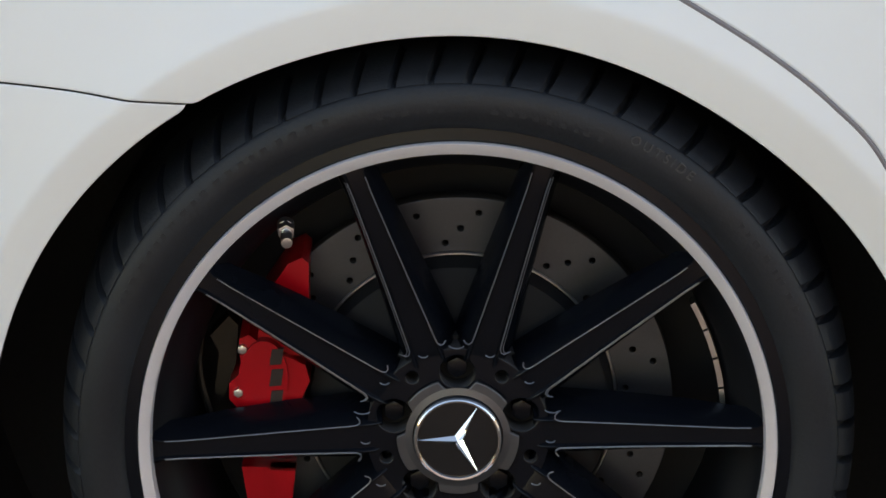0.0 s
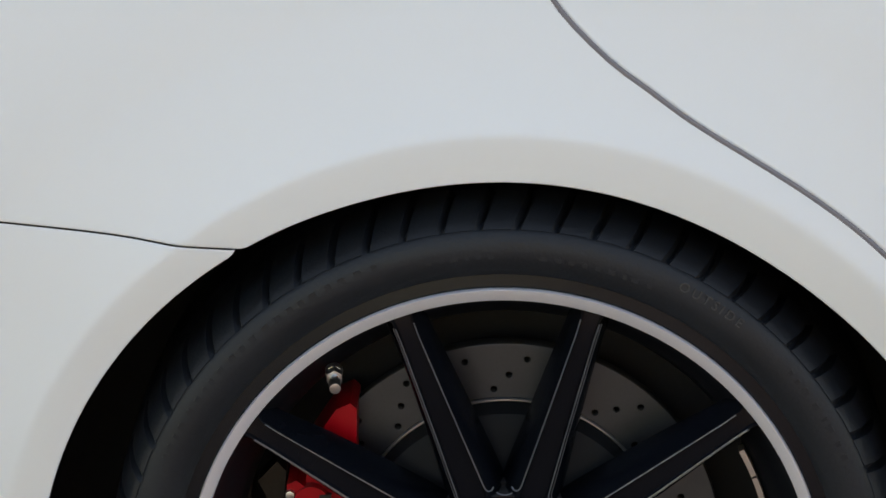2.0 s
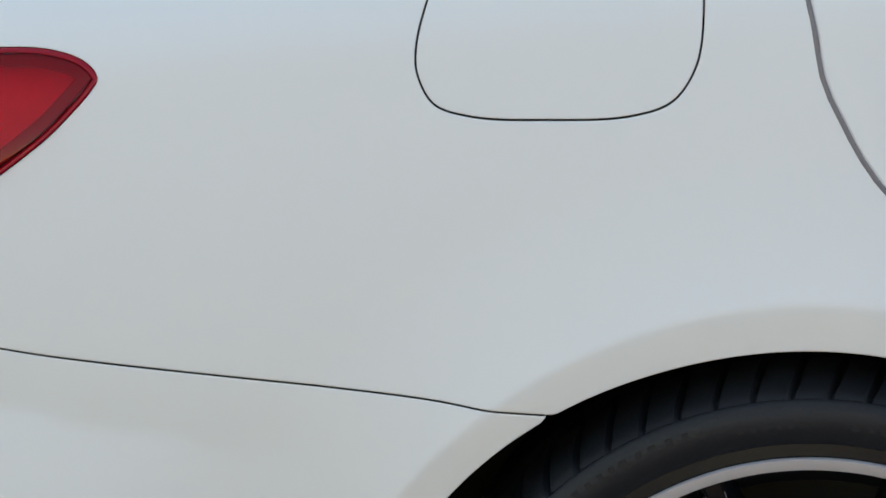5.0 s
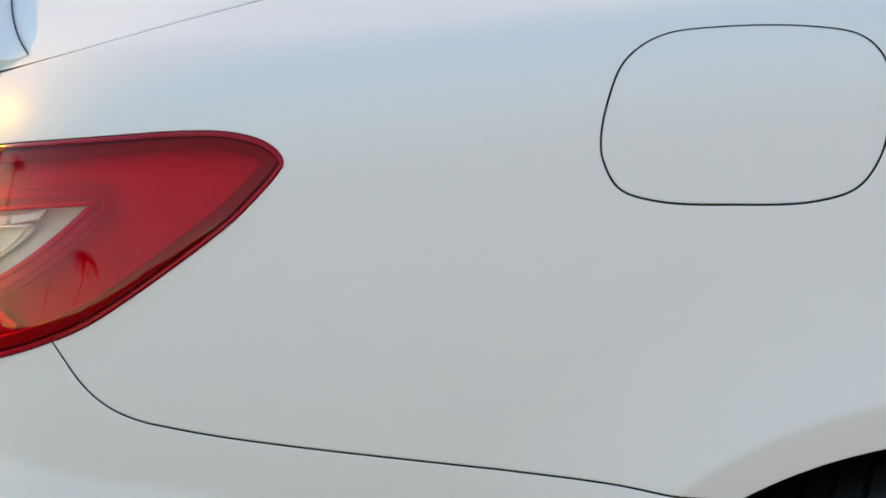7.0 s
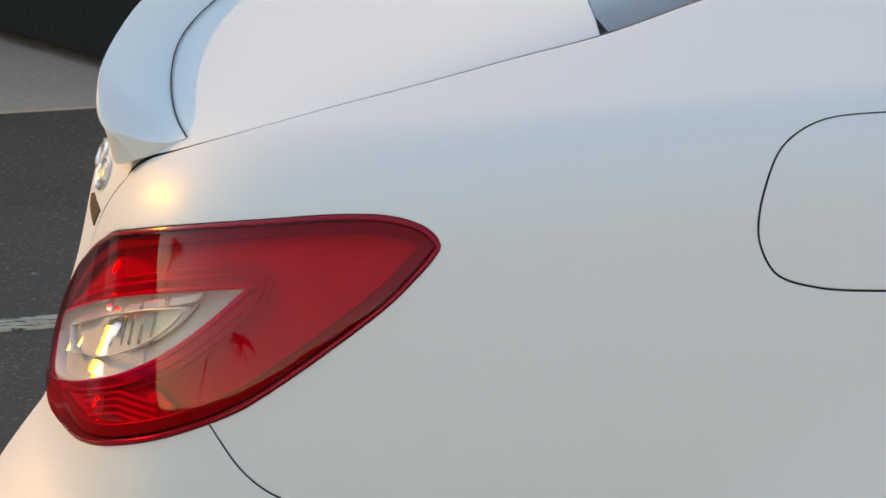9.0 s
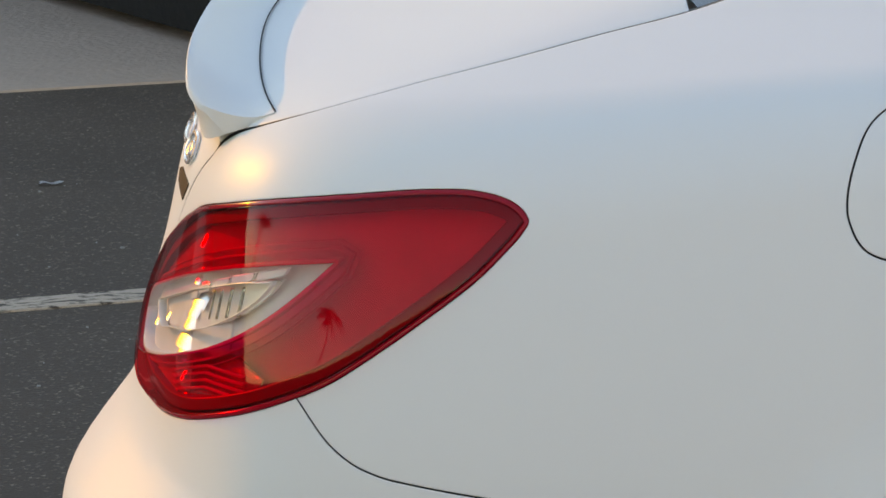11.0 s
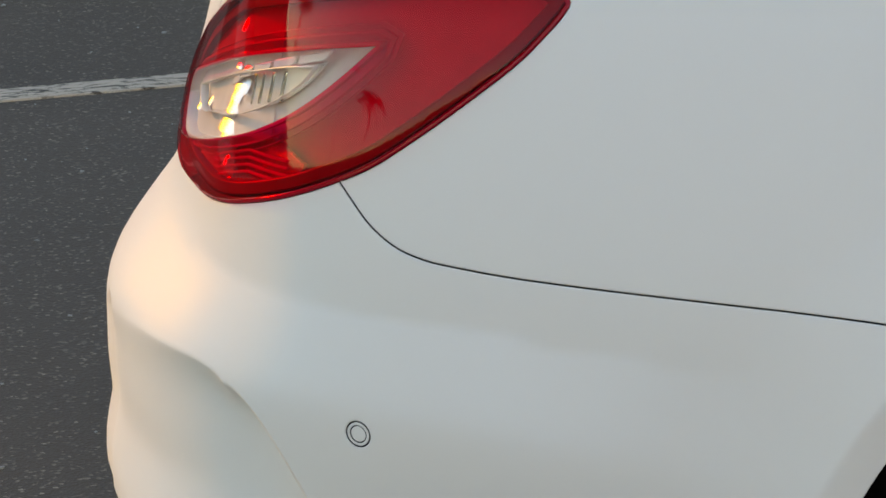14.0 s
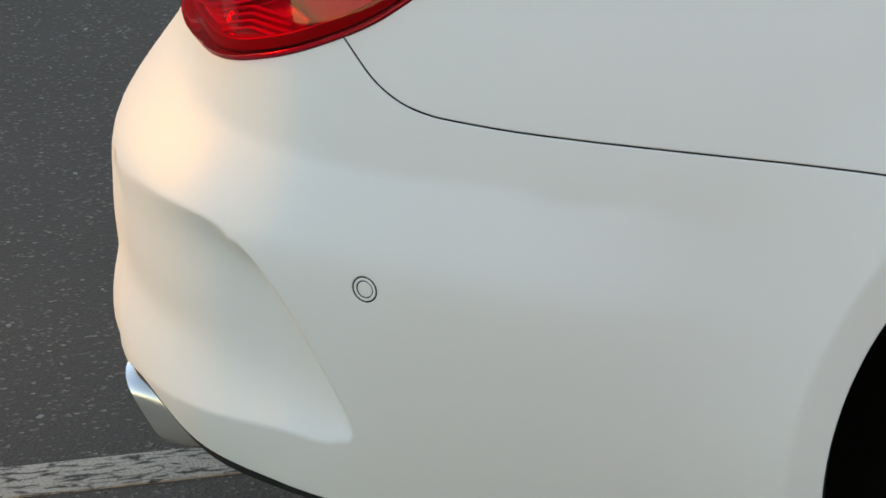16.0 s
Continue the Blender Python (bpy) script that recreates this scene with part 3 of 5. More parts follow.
# bumper
low = curve_through([(U_END, 0.270), (1.45, 0.275), (1.32, 0.292), (1.22, 0.318), (1.1505, 0.3275), (1.1136, 0.3210), (1.0890, 0.3107), (1.0682, 0.3005), (1.0447, 0.2935), (1.0152, 0.2903), (0.97, 0.2885), (0.8983, 0.2861), (0.80, 0.2855), (0.60, 0.285), (0.392, 0.285)])
lamp_k = nearest(lamp_loop, (1.40, 0.660))
bumper = np.concatenate([
    bseam[nearest(bseam, (0.223, 0.628)):],
    lamp_loop[lamp_i:lamp_k],
    curve_through([(1.43, 0.668), (1.48, 0.675), (U_END, 0.68)]),
    low,
    arch_curve(1.73, corner_ang)[1:-1],
])
sensor_at = (0.7755, 0.5072)
sensor_loop = np.stack([sensor_at[0] + 0.0112 * np.cos(np.linspace(0, 2 * math.pi, 40, endpoint=False)), sensor_at[1] + 0.0112 * np.sin(np.linspace(0, 2 * math.pi, 40, endpoint=False))], -1)
edge_line = even(HOLLOW_SMOOTH[(HOLLOW_SMOOTH[:, 0] < 1.2)], False, 0.0025)
edge_way = np.gradient(edge_line, axis=0)
edge_way /= np.linalg.norm(edge_way, axis=1, keepdims=True)
hollow_lines = [edge_line + k * np.stack([-edge_way[:, 1], edge_way[:, 0]], -1) for k in (-0.0028, 0.0, 0.0028, 0.006, 0.010)]
rear_bumper = panel("rear_bumper", even(bumper, True, 0.005), PAINT, car, holes=[sensor_loop], gap=0.0007, grid=0.011, depth=0.02, lines=hollow_lines + band_lines,
                    fine=[((0.79, 0.31, 1.25, 0.56), 0.0045)])


# black valance that shows along the bumper's lower edge
vu = np.linspace(0.62, 1.42, 40)
vlow = np.interp(vu, low[::-1][:, 0], low[::-1][:, 1])
tuck = 0.014 * np.sin(np.clip((vu - 0.70) / 0.36, 0, 1) * math.pi / 2)
panel("lower_valance", even(np.concatenate([np.stack([vu, vlow - tuck + 0.002], -1), np.stack([vu, vlow + 0.03], -1)[::-1]]), True, 0.006), SHELL, car, gap=0.0, grid=0.02, depth=0.006, lift=-0.003, seam=False)


def rounded_disc(name, r, lift, mat, parent, label="", hole=0.0):
    t = np.linspace(0, 2 * math.pi, 40, endpoint=False)
    lp = np.stack([sensor_at[0] + r * np.cos(t), sensor_at[1] + r * np.sin(t)], -1)
    hs = [np.stack([sensor_at[0] + hole * np.cos(t), sensor_at[1] + hole * np.sin(t)], -1)] if hole else []
    return panel(name, lp, mat, parent, label, holes=hs, gap=0.0, grid=0.004, depth=0.008, lip=0.0008, lift=lift)


rounded_disc("sensor_ring", 0.0105, -0.0004, PAINT, rear_bumper, hole=0.0080)
rounded_disc("parking_sensor", 0.0070, -0.0008, PAINT, rear_bumper)

# the dark shell behind the gaps, and the far flank
def shell(name, mat, lift, mirror, u0, u1, v0, v1, nu, nv, label=""):
    uu, vv = np.meshgrid(np.linspace(u0, u1, nu), np.linspace(v0, v1, nv))
    p = body(uu.ravel(), vv.ravel(), lift)
    if not mirror:
        g = arch_gap(p[:, 0], p[:, 2])
        keep = (g > 0.012).reshape(nv, nu)
    else:
        p[:, 1] = 2 * CAR_Y - p[:, 1]
        keep = np.ones((nv, nu), bool)
    f = [(i * nu + j, i * nu + j + 1, (i + 1) * nu + j + 1, (i + 1) * nu + j) for i in range(nv - 1) for j in range(nu - 1)
         if keep[i, j] and keep[i + 1, j] and keep[i, j + 1] and keep[i + 1, j + 1]]
    return link_mesh(name, p, f, mat, car, label)


shell("inner_shell", SHELL, -0.045, False, -1.05, U_END, 0.25, 1.10, 160, 60)
shell("far_flank", PAINT, 0.0, True, -1.05, U_END, 0.25, 1.10, 120, 40)

# boot lid: a deck that meets the seam, with a crown towards the middle
ls = body(lid_seam[:, 0], lid_seam[:, 1])
ls = ls[ls[:, 0] > -0.942]
ls = ls[np.argsort(ls[:, 0])]
LX, LY, LZ = ls[:, 0], ls[:, 1], ls[:, 2]


def lid_surface(u, v, lift):
    """The lid's top, by u = -x and v = y: a rising deck with a gentle crown that settles onto the seam."""
    x, y = -np.asarray(u, float), np.asarray(v, float)
    y_in = np.minimum(y, 2 * CAR_Y - y)
    ys, zs = np.interp(x, LX, LY), np.interp(x, LX, LZ)
    deck = 1.0160 + 0.245 * (x + 0.507)
    z = deck + 0.055 * (1 - ((CAR_Y - y_in) / 0.73) ** 2)
    z_seam = deck + 0.055 * (1 - ((CAR_Y - ys) / 0.73) ** 2)
    return np.stack([x, y, z + (zs - z_seam) * np.exp(-np.clip(y_in - ys, 0, None) / 0.06) + lift], -1)


seam_top = lid_seam[nearest(lid_seam, (0.5175, 1.1965)):nearest(lid_seam, (1.125, 0.891))]
edge = body(seam_top[:, 0], seam_top[:, 1])
rear_line = body(np.linspace(1.125, U_END, 60), np.full(60, 0.893))
lid_xy = np.concatenate([np.stack([-edge[:, 0], edge[:, 1]], -1), np.stack([-rear_line[1:, 0], rear_line[1:, 1]], -1)])
front_edge = np.array([(0.531, 0.39), (0.550, 0.47), (0.575, 0.62), (0.592, 0.80)])
lid_xy = np.concatenate([front_edge[::-1], lid_xy])
far = lid_xy[::-1].copy()
far[:, 1] = 2 * CAR_Y - far[:, 1]
boot_lid = panel("boot_lid", even(np.concatenate([lid_xy, far]), True, 0.006), PAINT, car, gap=0.0024, grid=0.009, depth=0.010, surf=lambda u, v, l: lid_surface(u, v, l))
lidback = np.concatenate([lid_seam[nearest(lid_seam, (1.12, 0.893)):], lamp_loop[nearest(lamp_loop, (1.42, 0.69)):nearest(lamp_loop, (1.2500, 0.7835))][::-1], curve_through([(1.46, 0.695), (U_END, 0.695)]),
                          curve_through([(U_END, 0.895), (1.3, 0.895), (1.115, 0.893)])])
panel("lid_rear_face", even(lidback, True, 0.006), PAINT, boot_lid, gap=0.0010, grid=0.012, depth=0.010)

# lip spoiler along the lid's trailing edge: a hollowed ramp from the deck to a raised lip, and a plain back
def spoiler_foot(s):
    """The line on which the spoiler meets the deck."""
    kf = [0, 0.06, 0.14, 0.32, 0.52, 0.72, 1.0]
    x = spline(kf, [-0.862, -0.873, -0.886, -0.9165, -0.947, -0.9735, -0.995], s)
    y = spline(kf, [0.229, 0.256, 0.290, 0.385, 0.505, 0.655, 0.93], s)
    return lid_surface(-x, y, 0.0012)


def spoiler():
    s = np.linspace(0, 1, 110) ** 1.35
    kl = [0, 0.06, 0.14, 0.32, 0.52, 0.72, 1.0]
    foot = spoiler_foot(s)
    lip = np.stack([spline(kl, c, s) for c in ([-0.938, -0.951, -0.960, -0.979, -0.999, -1.017, -1.030], [0.264, 0.277, 0.302, 0.394, 0.520, 0.670, 0.93], [0.9232, 0.934, 0.952, 0.968, 0.974, 0.979, 0.982])], -1)
    heel = np.stack([spline(kl, c, s) for c in ([-0.916, -0.936, -0.951, -0.976, -1.000, -1.021, -1.034], [0.262, 0.285, 0.312, 0.402, 0.525, 0.674, 0.93], [0.899, 0.890, 0.888, 0.886, 0.885, 0.885, 0.885])], -1)
    rows = []
    for f, l, h in zip(foot, lip, heel):
        up = np.array([0, 0, 1.0])
        row = [f - up * 0.006, f + up * 0.0004]
        row += [f + (l - f) * t - up * 0.0075 * math.sin(math.pi * t ** 0.8) + up * 0.001 for t in (0.06, 0.15, 0.28, 0.42, 0.56, 0.70, 0.82, 0.91)]
        back = (l - f) / np.linalg.norm(l - f)
        row += [l - back * 0.002 + up * 0.0012, l + back * 0.0012 + up * 0.0004, l + back * 0.0028 - up * 0.003]
        row += [l * (1 - t) + h * t + back * 0.0028 * (1 - t) for t in (0.3, 0.6, 0.85, 1.0)]
        rows.append(row)
    rows += [[(x, 2 * CAR_Y - y, z) for x, y, z in r] for r in rows[::-1][1:]]
    m = len(rows[0])
    bm = bmesh.new()
    vs = [[bm.verts.new(tuple(q)) for q in r] for r in rows]
    for a, b in zip(vs, vs[1:]):
        for k in range(m - 1):
            bm.faces.new((a[k], a[k + 1], b[k + 1], b[k]))
    bm.faces.new(vs[0])
    bm.faces.new(vs[-1][::-1])
    return part("lip_spoiler", bm, PAINT, boot_lid, angle=50)


spoiler()
tube([tuple(q + np.array([0.0008, 0, 0.0012])) for q in spoiler_foot(np.linspace(0, 1, 60))], 0.0007, 6, DARK, "spoiler_joint", boot_lid)

# plain chrome badge bars and a dark strip on the lid's rear face
def face_patch(name, corners, mat, lift, depth, parent, label=""):
    return panel(name, even(np.array(corners), True, 0.003), mat, parent, label, gap=0.0, grid=0.01, depth=depth, lip=0.001, lift=lift, seam=False)


def badge_stroke(points):
    """A raised chrome stroke that lies on the lid's rear face."""
    k = curve_through(points, closed=True, step=0.004)
    k = np.concatenate([k, k[:1]])
    tube([tuple(q) for q in body(k[:, 0], k[:, 1], 0.002)], 0.0022, 8, SATIN_CHROME, "badge", boot_lid, "small chrome badge stroke")


badge_stroke([(1.40, 0.8690), (1.31, 0.8690), (1.298, 0.8590), (1.335, 0.8535), (1.42, 0.857)])
badge_stroke([(1.2906, 0.8669), (1.2420, 0.8672), (1.2270, 0.8553), (1.2410, 0.8462), (1.2709, 0.8455), (1.2930, 0.8554)])
badge_stroke([(1.268, 0.8610), (1.250, 0.8612), (1.246, 0.8520), (1.264, 0.8510)])
face_patch("trim_strip", [(1.3145, 0.8288), (1.2863, 0.8344), (1.2140, 0.8289), (1.2374, 0.8105), (1.2993, 0.8190)], DARK, 0.0012, 0.003, boot_lid, "dark trim strip")

# rear window, from the lid's front edge up under the roof
front = body(np.interp(np.linspace(0, 1, 14), [0, 0.4, 1], [0.513, 0.36, 0.10]), np.interp(np.linspace(0, 1, 14), [0, 0.4, 1], [1.2065, 1.33, 1.50]))
bm = bmesh.new()
rows = []
for x, y, z in front:
    k = np.clip((x + 0.513) / 0.4, 0, 1)
    row = []
    for t in np.linspace(0, 1, 24):
        yy = y + 0.006 + (2 * (CAR_Y - y) - 0.012) * t
        xx = x - 0.10 * (1 - k) * math.sin(math.pi * t) ** 0.7
        zz = lid_surface(-xx, yy, 0.0)[2] - 0.006 if k < 0.01 else z - 0.006 + 0.045 * math.sin(math.pi * t) ** 0.8
        row.append(bm.verts.new((xx, yy, zz)))
    rows.append(row)
for a, b in zip(rows, rows[1:]):
    for k in range(23):
        bm.faces.new((a[k], a[k + 1], b[k + 1], b[k]))
part("rear_window", bm, GLASS, car, "dark tinted rear window")

# tail lamp: rim, red and clear lenses over a deep housing with its own pieces
WHITE_TOP = [(0.7796, 0.8326), (0.8378, 0.8232), (0.8823, 0.8142), (0.9413, 0.8011), (1.0085, 0.7856), (1.2029, 0.7440), (1.2709, 0.7278), (1.35, 0.706), (1.385, 0.682)]
WHITE_LOW = [(1.385, 0.682), (1.35, 0.662), (1.2903, 0.662), (1.1303, 0.6883), (0.9675, 0.7268), (0.9118, 0.7455), (0.8715, 0.7637), (0.8380, 0.7842), (0.8083, 0.8070), (0.7796, 0.8326)]
WHITE = np.concatenate([curve_through(WHITE_TOP, step=0.005)[:-1], curve_through(WHITE_LOW, step=0.005)[:-1]])
rim_in = inset(turned(lamp_loop), 0.0042)


def lens_skin(u, v, lift):
    """The lamp's outer face: it stands proud along its lower edge and leans back to its upper one."""
    u, v = np.asarray(u, float), np.asarray(v, float)
    top, low = np.asarray(LAMP_TOP)[::-1], np.asarray(LAMP_LOW)
    a, b = np.interp(u, low[:-1, 0], low[:-1, 1]), np.interp(u, top[:, 0], top[:, 1])
    tall = np.maximum(b - a, 0.004)
    w = np.clip((v - a) / tall, 0, 1)
    lean = 0.045 * tall * (1 - 0.35 * smooth(0.93, 1.18, u)) * (1 - np.exp(-w / 0.03)) * (1 - w)
    return body(u, v, lift + lean)



lamp = new("tail_lamp")
lamp.parent = car
tagged(lamp, "red and clear tail lamp lens")
panel("lens_rim", lamp_loop, LENS_EDGE, lamp, holes=[rim_in], gap=0.0001, grid=0.05, depth=0.02, lift=0.0010, seam=False)
panel("red_lens", rim_in, LENS_RED, lamp, holes=[WHITE], gap=0.0, grid=0.006, depth=0.003, lift=0.0016, lip=0.0008, surf=lens_skin, seam=False)
panel("clear_lens", WHITE, LENS_CLEAR, lamp, gap=0.0, grid=0.006, depth=0.003, lift=0.0016, lip=0.0008, surf=lens_skin, seam=False)
panel("reflector", inset(turned(lamp_loop), 0.004), HOUSING, lamp, gap=0.0, grid=0.02, depth=0.004, lift=-0.028, seam=False)
panel("inner_bezel", inset(turned(lamp_loop), 0.0064), HOUSING_DARK, lamp, holes=[inset(turned(lamp_loop), 0.0175)], gap=0.0, grid=0.05, depth=0.02, lift=-0.006, seam=False)


def ring_strip(name, loop, out0, out1, mat, lift, depth=0.008):
    lp = turned(loop)
    return panel(name, inset(lp, -out1), mat, lamp, holes=[inset(lp, -out0)], gap=0.0, grid=0.05, depth=depth, lip=0.0005, lift=lift, seam=False)


WHITE_OPEN = even(WHITE, True, 0.005)
ring_strip("light_guide", WHITE_OPEN, 0.0085, 0.0105, HOUSING, -0.008)
ring_strip("light_guide", WHITE_OPEN, 0.0150, 0.0162, HOUSING, -0.012)
ring_strip("clear_pod_edge", WHITE_OPEN, -0.001, 0.0022, HOUSING, -0.003, 0.012)
POD = np.concatenate([curve_through([(0.8539, 0.8049), (0.8961, 0.7972), (0.9620, 0.7816), (1.0943, 0.7517), (1.1950, 0.7298), (1.27, 0.712)], step=0.005)[:-1],
                      curve_through([(1.27, 0.712), (1.22, 0.698), (1.1471, 0.7092), (1.0259, 0.7306), (0.9484, 0.7518), (0.8991, 0.7718), (0.8688, 0.7903), (0.8539, 0.8049)], step=0.005)[:-1]])
wu = np.linspace(0.945, 1.40, 60)
w_top = np.interp(wu, np.asarray(LAMP_TOP)[::-1, 0], np.asarray(LAMP_TOP)[::-1, 1]) - 0.008
w_low = np.interp(wu, np.asarray(LAMP_LOW)[:-1, 0], np.asarray(LAMP_LOW)[:-1, 1]) + 0.008
panel("wrap_reflector", even(np.concatenate([np.stack([wu, w_low], -1), np.stack([wu, w_top], -1)[::-1]]), True, 0.006), HOUSING, lamp, gap=0.0, grid=0.012, depth=0.004, surf=lambda u, v, h: body(u, v, h - 0.0135 - 0.0125 * (1 - smooth(0.935, 1.06, u))), seam=False)
ring_strip("reflector_edge", POD, -0.0005, 0.0007, PLATE, -0.004)
panel("reversing_reflector", POD, PLATE, lamp, gap=0.0, grid=0.010, depth=0.004, lift=-0.020, seam=False)
for k in range(4):
    u0 = 0.915 + 0.027 * k
    rib = np.array([(u0, 0.788 - 0.006 * k), (u0 + 0.006, 0.787 - 0.006 * k), (u0 + 0.012, 0.760 - 0.006 * k), (u0 + 0.005, 0.760 - 0.006 * k)])
    panel("reflector_rib", even(rib, True, 0.003), CHROME_SOFT, lamp, gap=0.0, grid=0.01, depth=0.004, lift=-0.0185, seam=False)
# moulded tiles over the clear pod
for k in range(5):
    u0 = 0.835 + 0.046 * k
    v0 = 0.8205 - 0.0108 * k - 0.0006 * k * k
    tile = np.array([(u0, v0), (u0 + 0.042, v0 - 0.0105), (u0 + 0.044, v0 - 0.0185), (u0 + 0.006, v0 - 0.0085)])
    panel("moulded_tile", even(tile, True, 0.004), HOUSING, lamp, gap=0.0, grid=0.01, depth=0.004, lift=-0.006, lip=0.0012, seam=False)
LOWER = np.concatenate([curve_through([(0.8647, 0.7180), (0.9194, 0.7300), (0.9651, 0.7180), (1.1000, 0.6850), (1.2368, 0.662)], step=0.006)[:-1],
                        curve_through([(1.2368, 0.662), (1.2300, 0.646), (1.1758, 0.6480), (1.0398, 0.6660), (0.9291, 0.6880), (0.8768, 0.7030), (0.8647, 0.7180)], step=0.006)[:-1]])
panel("lower_reflex", LOWER, REFLEX, lamp, gap=0.0, grid=0.012, depth=0.004, lift=-0.016, seam=False)
for k in range(4):
    ru = np.linspace(0.885, 1.13, 30)
    top = np.interp(ru, [0.885, 0.9651, 1.10, 1.26], [0.7190, 0.7130, 0.6800, 0.6560]) - 0.0062 * k
    panel("reflex_ridge", even(np.concatenate([np.stack([ru, top], -1), np.stack([ru, top - 0.0022], -1)[::-1]]), True, 0.004), HOUSING, lamp, gap=0.0, grid=0.02, depth=0.003, lift=-0.011, lip=0.0006, seam=False)


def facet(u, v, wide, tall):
    """A gently domed plated facet added inside the lamp, turned to glint the low sun at the camera."""
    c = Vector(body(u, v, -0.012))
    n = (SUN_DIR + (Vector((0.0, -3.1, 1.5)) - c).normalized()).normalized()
    right = n.cross(Vector((0, 0, 1))).normalized()
    up = right.cross(n)
    bm = bmesh.new()
    g = [[bm.verts.new(c + right * wide * 1.25 * a + up * tall * 1.2 * b - n * (wide * 0.20 * a * a + tall * 0.05 * b * b)) for a in np.linspace(-1, 1, 9)] for b in np.linspace(-1, 1, 13)]
    for p, q in zip(g, g[1:]):
        for k in range(8):
            bm.faces.new((p[k], p[k + 1], q[k + 1], q[k]))
    return part("glint_facet", bm, GLINT, lamp, "added plated facet for sun glints", angle=60)


# facets added along the column where the sun glints in the lamp
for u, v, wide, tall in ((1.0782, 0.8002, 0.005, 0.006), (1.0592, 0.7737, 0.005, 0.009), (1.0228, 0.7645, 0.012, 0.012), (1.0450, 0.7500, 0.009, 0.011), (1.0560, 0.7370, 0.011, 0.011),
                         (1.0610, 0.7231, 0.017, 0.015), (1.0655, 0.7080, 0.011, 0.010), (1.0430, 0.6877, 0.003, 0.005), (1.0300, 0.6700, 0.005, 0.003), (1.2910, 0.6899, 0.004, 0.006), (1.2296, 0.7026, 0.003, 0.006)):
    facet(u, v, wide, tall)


# ---- wheel and brake ----
wheel = new("wheel")
wheel.parent = car
tagged(wheel, "black ten-spoke alloy wheel with a machined silver lip")


def tyre():
    prof = [(0.262, 0.030), (0.264, 0.010), (0.2665, 0.004), (0.270, 0.0005), (0.275, -0.0010), (0.277, -0.0045), (0.283, -0.0085), (0.290, -0.0115), (0.298, -0.0125), (0.306, -0.0115), (0.312, -0.0085),
            (0.3140, -0.0070), (0.3146, -0.0060), (0.3152, -0.0064), (0.3185, -0.0035), (0.3215, 0.0005), (0.3240, 0.0050), (0.3262, 0.0100), (0.3285, 0.0170), (0.3305, 0.0260), (0.3318, 0.0360), (0.3326, 0.0480),
            (0.3330, 0.0600), (0.3332, 0.0640), (0.3333, 0.0760), (0.3335, 0.1100), (0.3335, 0.1140), (0.3335, 0.1300), (0.3330, 0.2000), (0.3200, 0.2500), (0.2620, 0.2450)]
    per, lots = 12, 64
    seg, m = per * lots, len(prof)
    bm = bmesh.new()
    rows = []
    for i in range(seg):
        row = []
        for k, (r, y) in enumerate(prof):
            a = 2 * math.pi * (i + 0.55 * min(max(k - 13, 0), 9)) / seg      # the grooves lean
            if 13 <= k <= 22 and i % per < 2:
                r -= 0.0085 * min(1.0, (k - 12) / 5)
            if k in (23, 24, 26, 27):
                r -= 0.006
            row.append(bm.verts.new((AXLE[0] + r * math.sin(a), y, AXLE[1] + r * math.cos(a))))
        rows.append(row)
    for i in range(seg):
        a, b = rows[i], rows[(i + 1) % seg]
        for k in range(m - 1):
            bm.faces.new((a[k], a[k + 1], b[k + 1], b[k]))
    return part("tyre", bm, RUBBER, wheel, "black low-profile tyre with moulded sidewall lettering", angle=28)


tyre_ob = tyre()


def lettering(text, size, radius, deg, y, mat, parent):
    c = bpy.data.curves.new("letters", "FONT")
    c.body, c.size, c.align_x, c.align_y, c.extrude, c.space_character = text, size, "CENTER", "CENTER", 0.0, 1.4
    tmp = bpy.data.objects.new("letters", c)
    scene.collection.objects.link(tmp)
    me = bpy.data.meshes.new_from_object(tmp.evaluated_get(bpy.context.evaluated_depsgraph_get()))
    bpy.data.objects.remove(tmp)
    bm = bmesh.new()
    bm.from_mesh(me)
    bpy.data.meshes.remove(me)
    ext = bmesh.ops.extrude_face_region(bm, geom=bm.faces[:])
    moved = {v for v in ext["geom"] if isinstance(v, bmesh.types.BMVert)}
    for v in bm.verts:
        a, r = radians(deg) + v.co.x / radius, radius + v.co.y
        v.co = (AXLE[0] + r * math.sin(a), y - (0.0006 if v in moved else -0.001), AXLE[1] + r * math.cos(a))
    return part("lettering", bm, mat, parent, "raised sidewall lettering", angle=20)


LETTER = material("raised_rubber_letters", (0.045, 0.046, 0.05), 0.45, tint=0.2, grain=0.1)
lettering("OUTSIDE", 0.0115, 0.3045, 31.8, -0.0122, LETTER, tyre_ob)
# moulded writing too worn to read
rnd = random.Random(4)
for start, stop, r0, hgt in ((-68, -22, 0.3005, 0.0095), (-14, -3, 0.2945, 0.0050), (4, 22, 0.2935, 0.0040), (48, 66, 0.3030, 0.0050)):
    a = start
    while a < stop:
        wdeg = rnd.uniform(1.0, 2.3)
        o = [(AXLE[0] + r * math.sin(radians(q)), AXLE[1] + r * math.cos(radians(q))) for r, q in ((r0 - hgt / 2, a), (r0 + hgt / 2, a), (r0 + hgt / 2, a + wdeg * 0.55), (r0 - hgt / 2, a + wdeg * 0.55))]
        part("moulded_bar", prism(o, -0.01225, -0.0105), RUBBER, tyre_ob, bevel=0.0004)
        a += wdeg + rnd.uniform(0.3, 0.8)

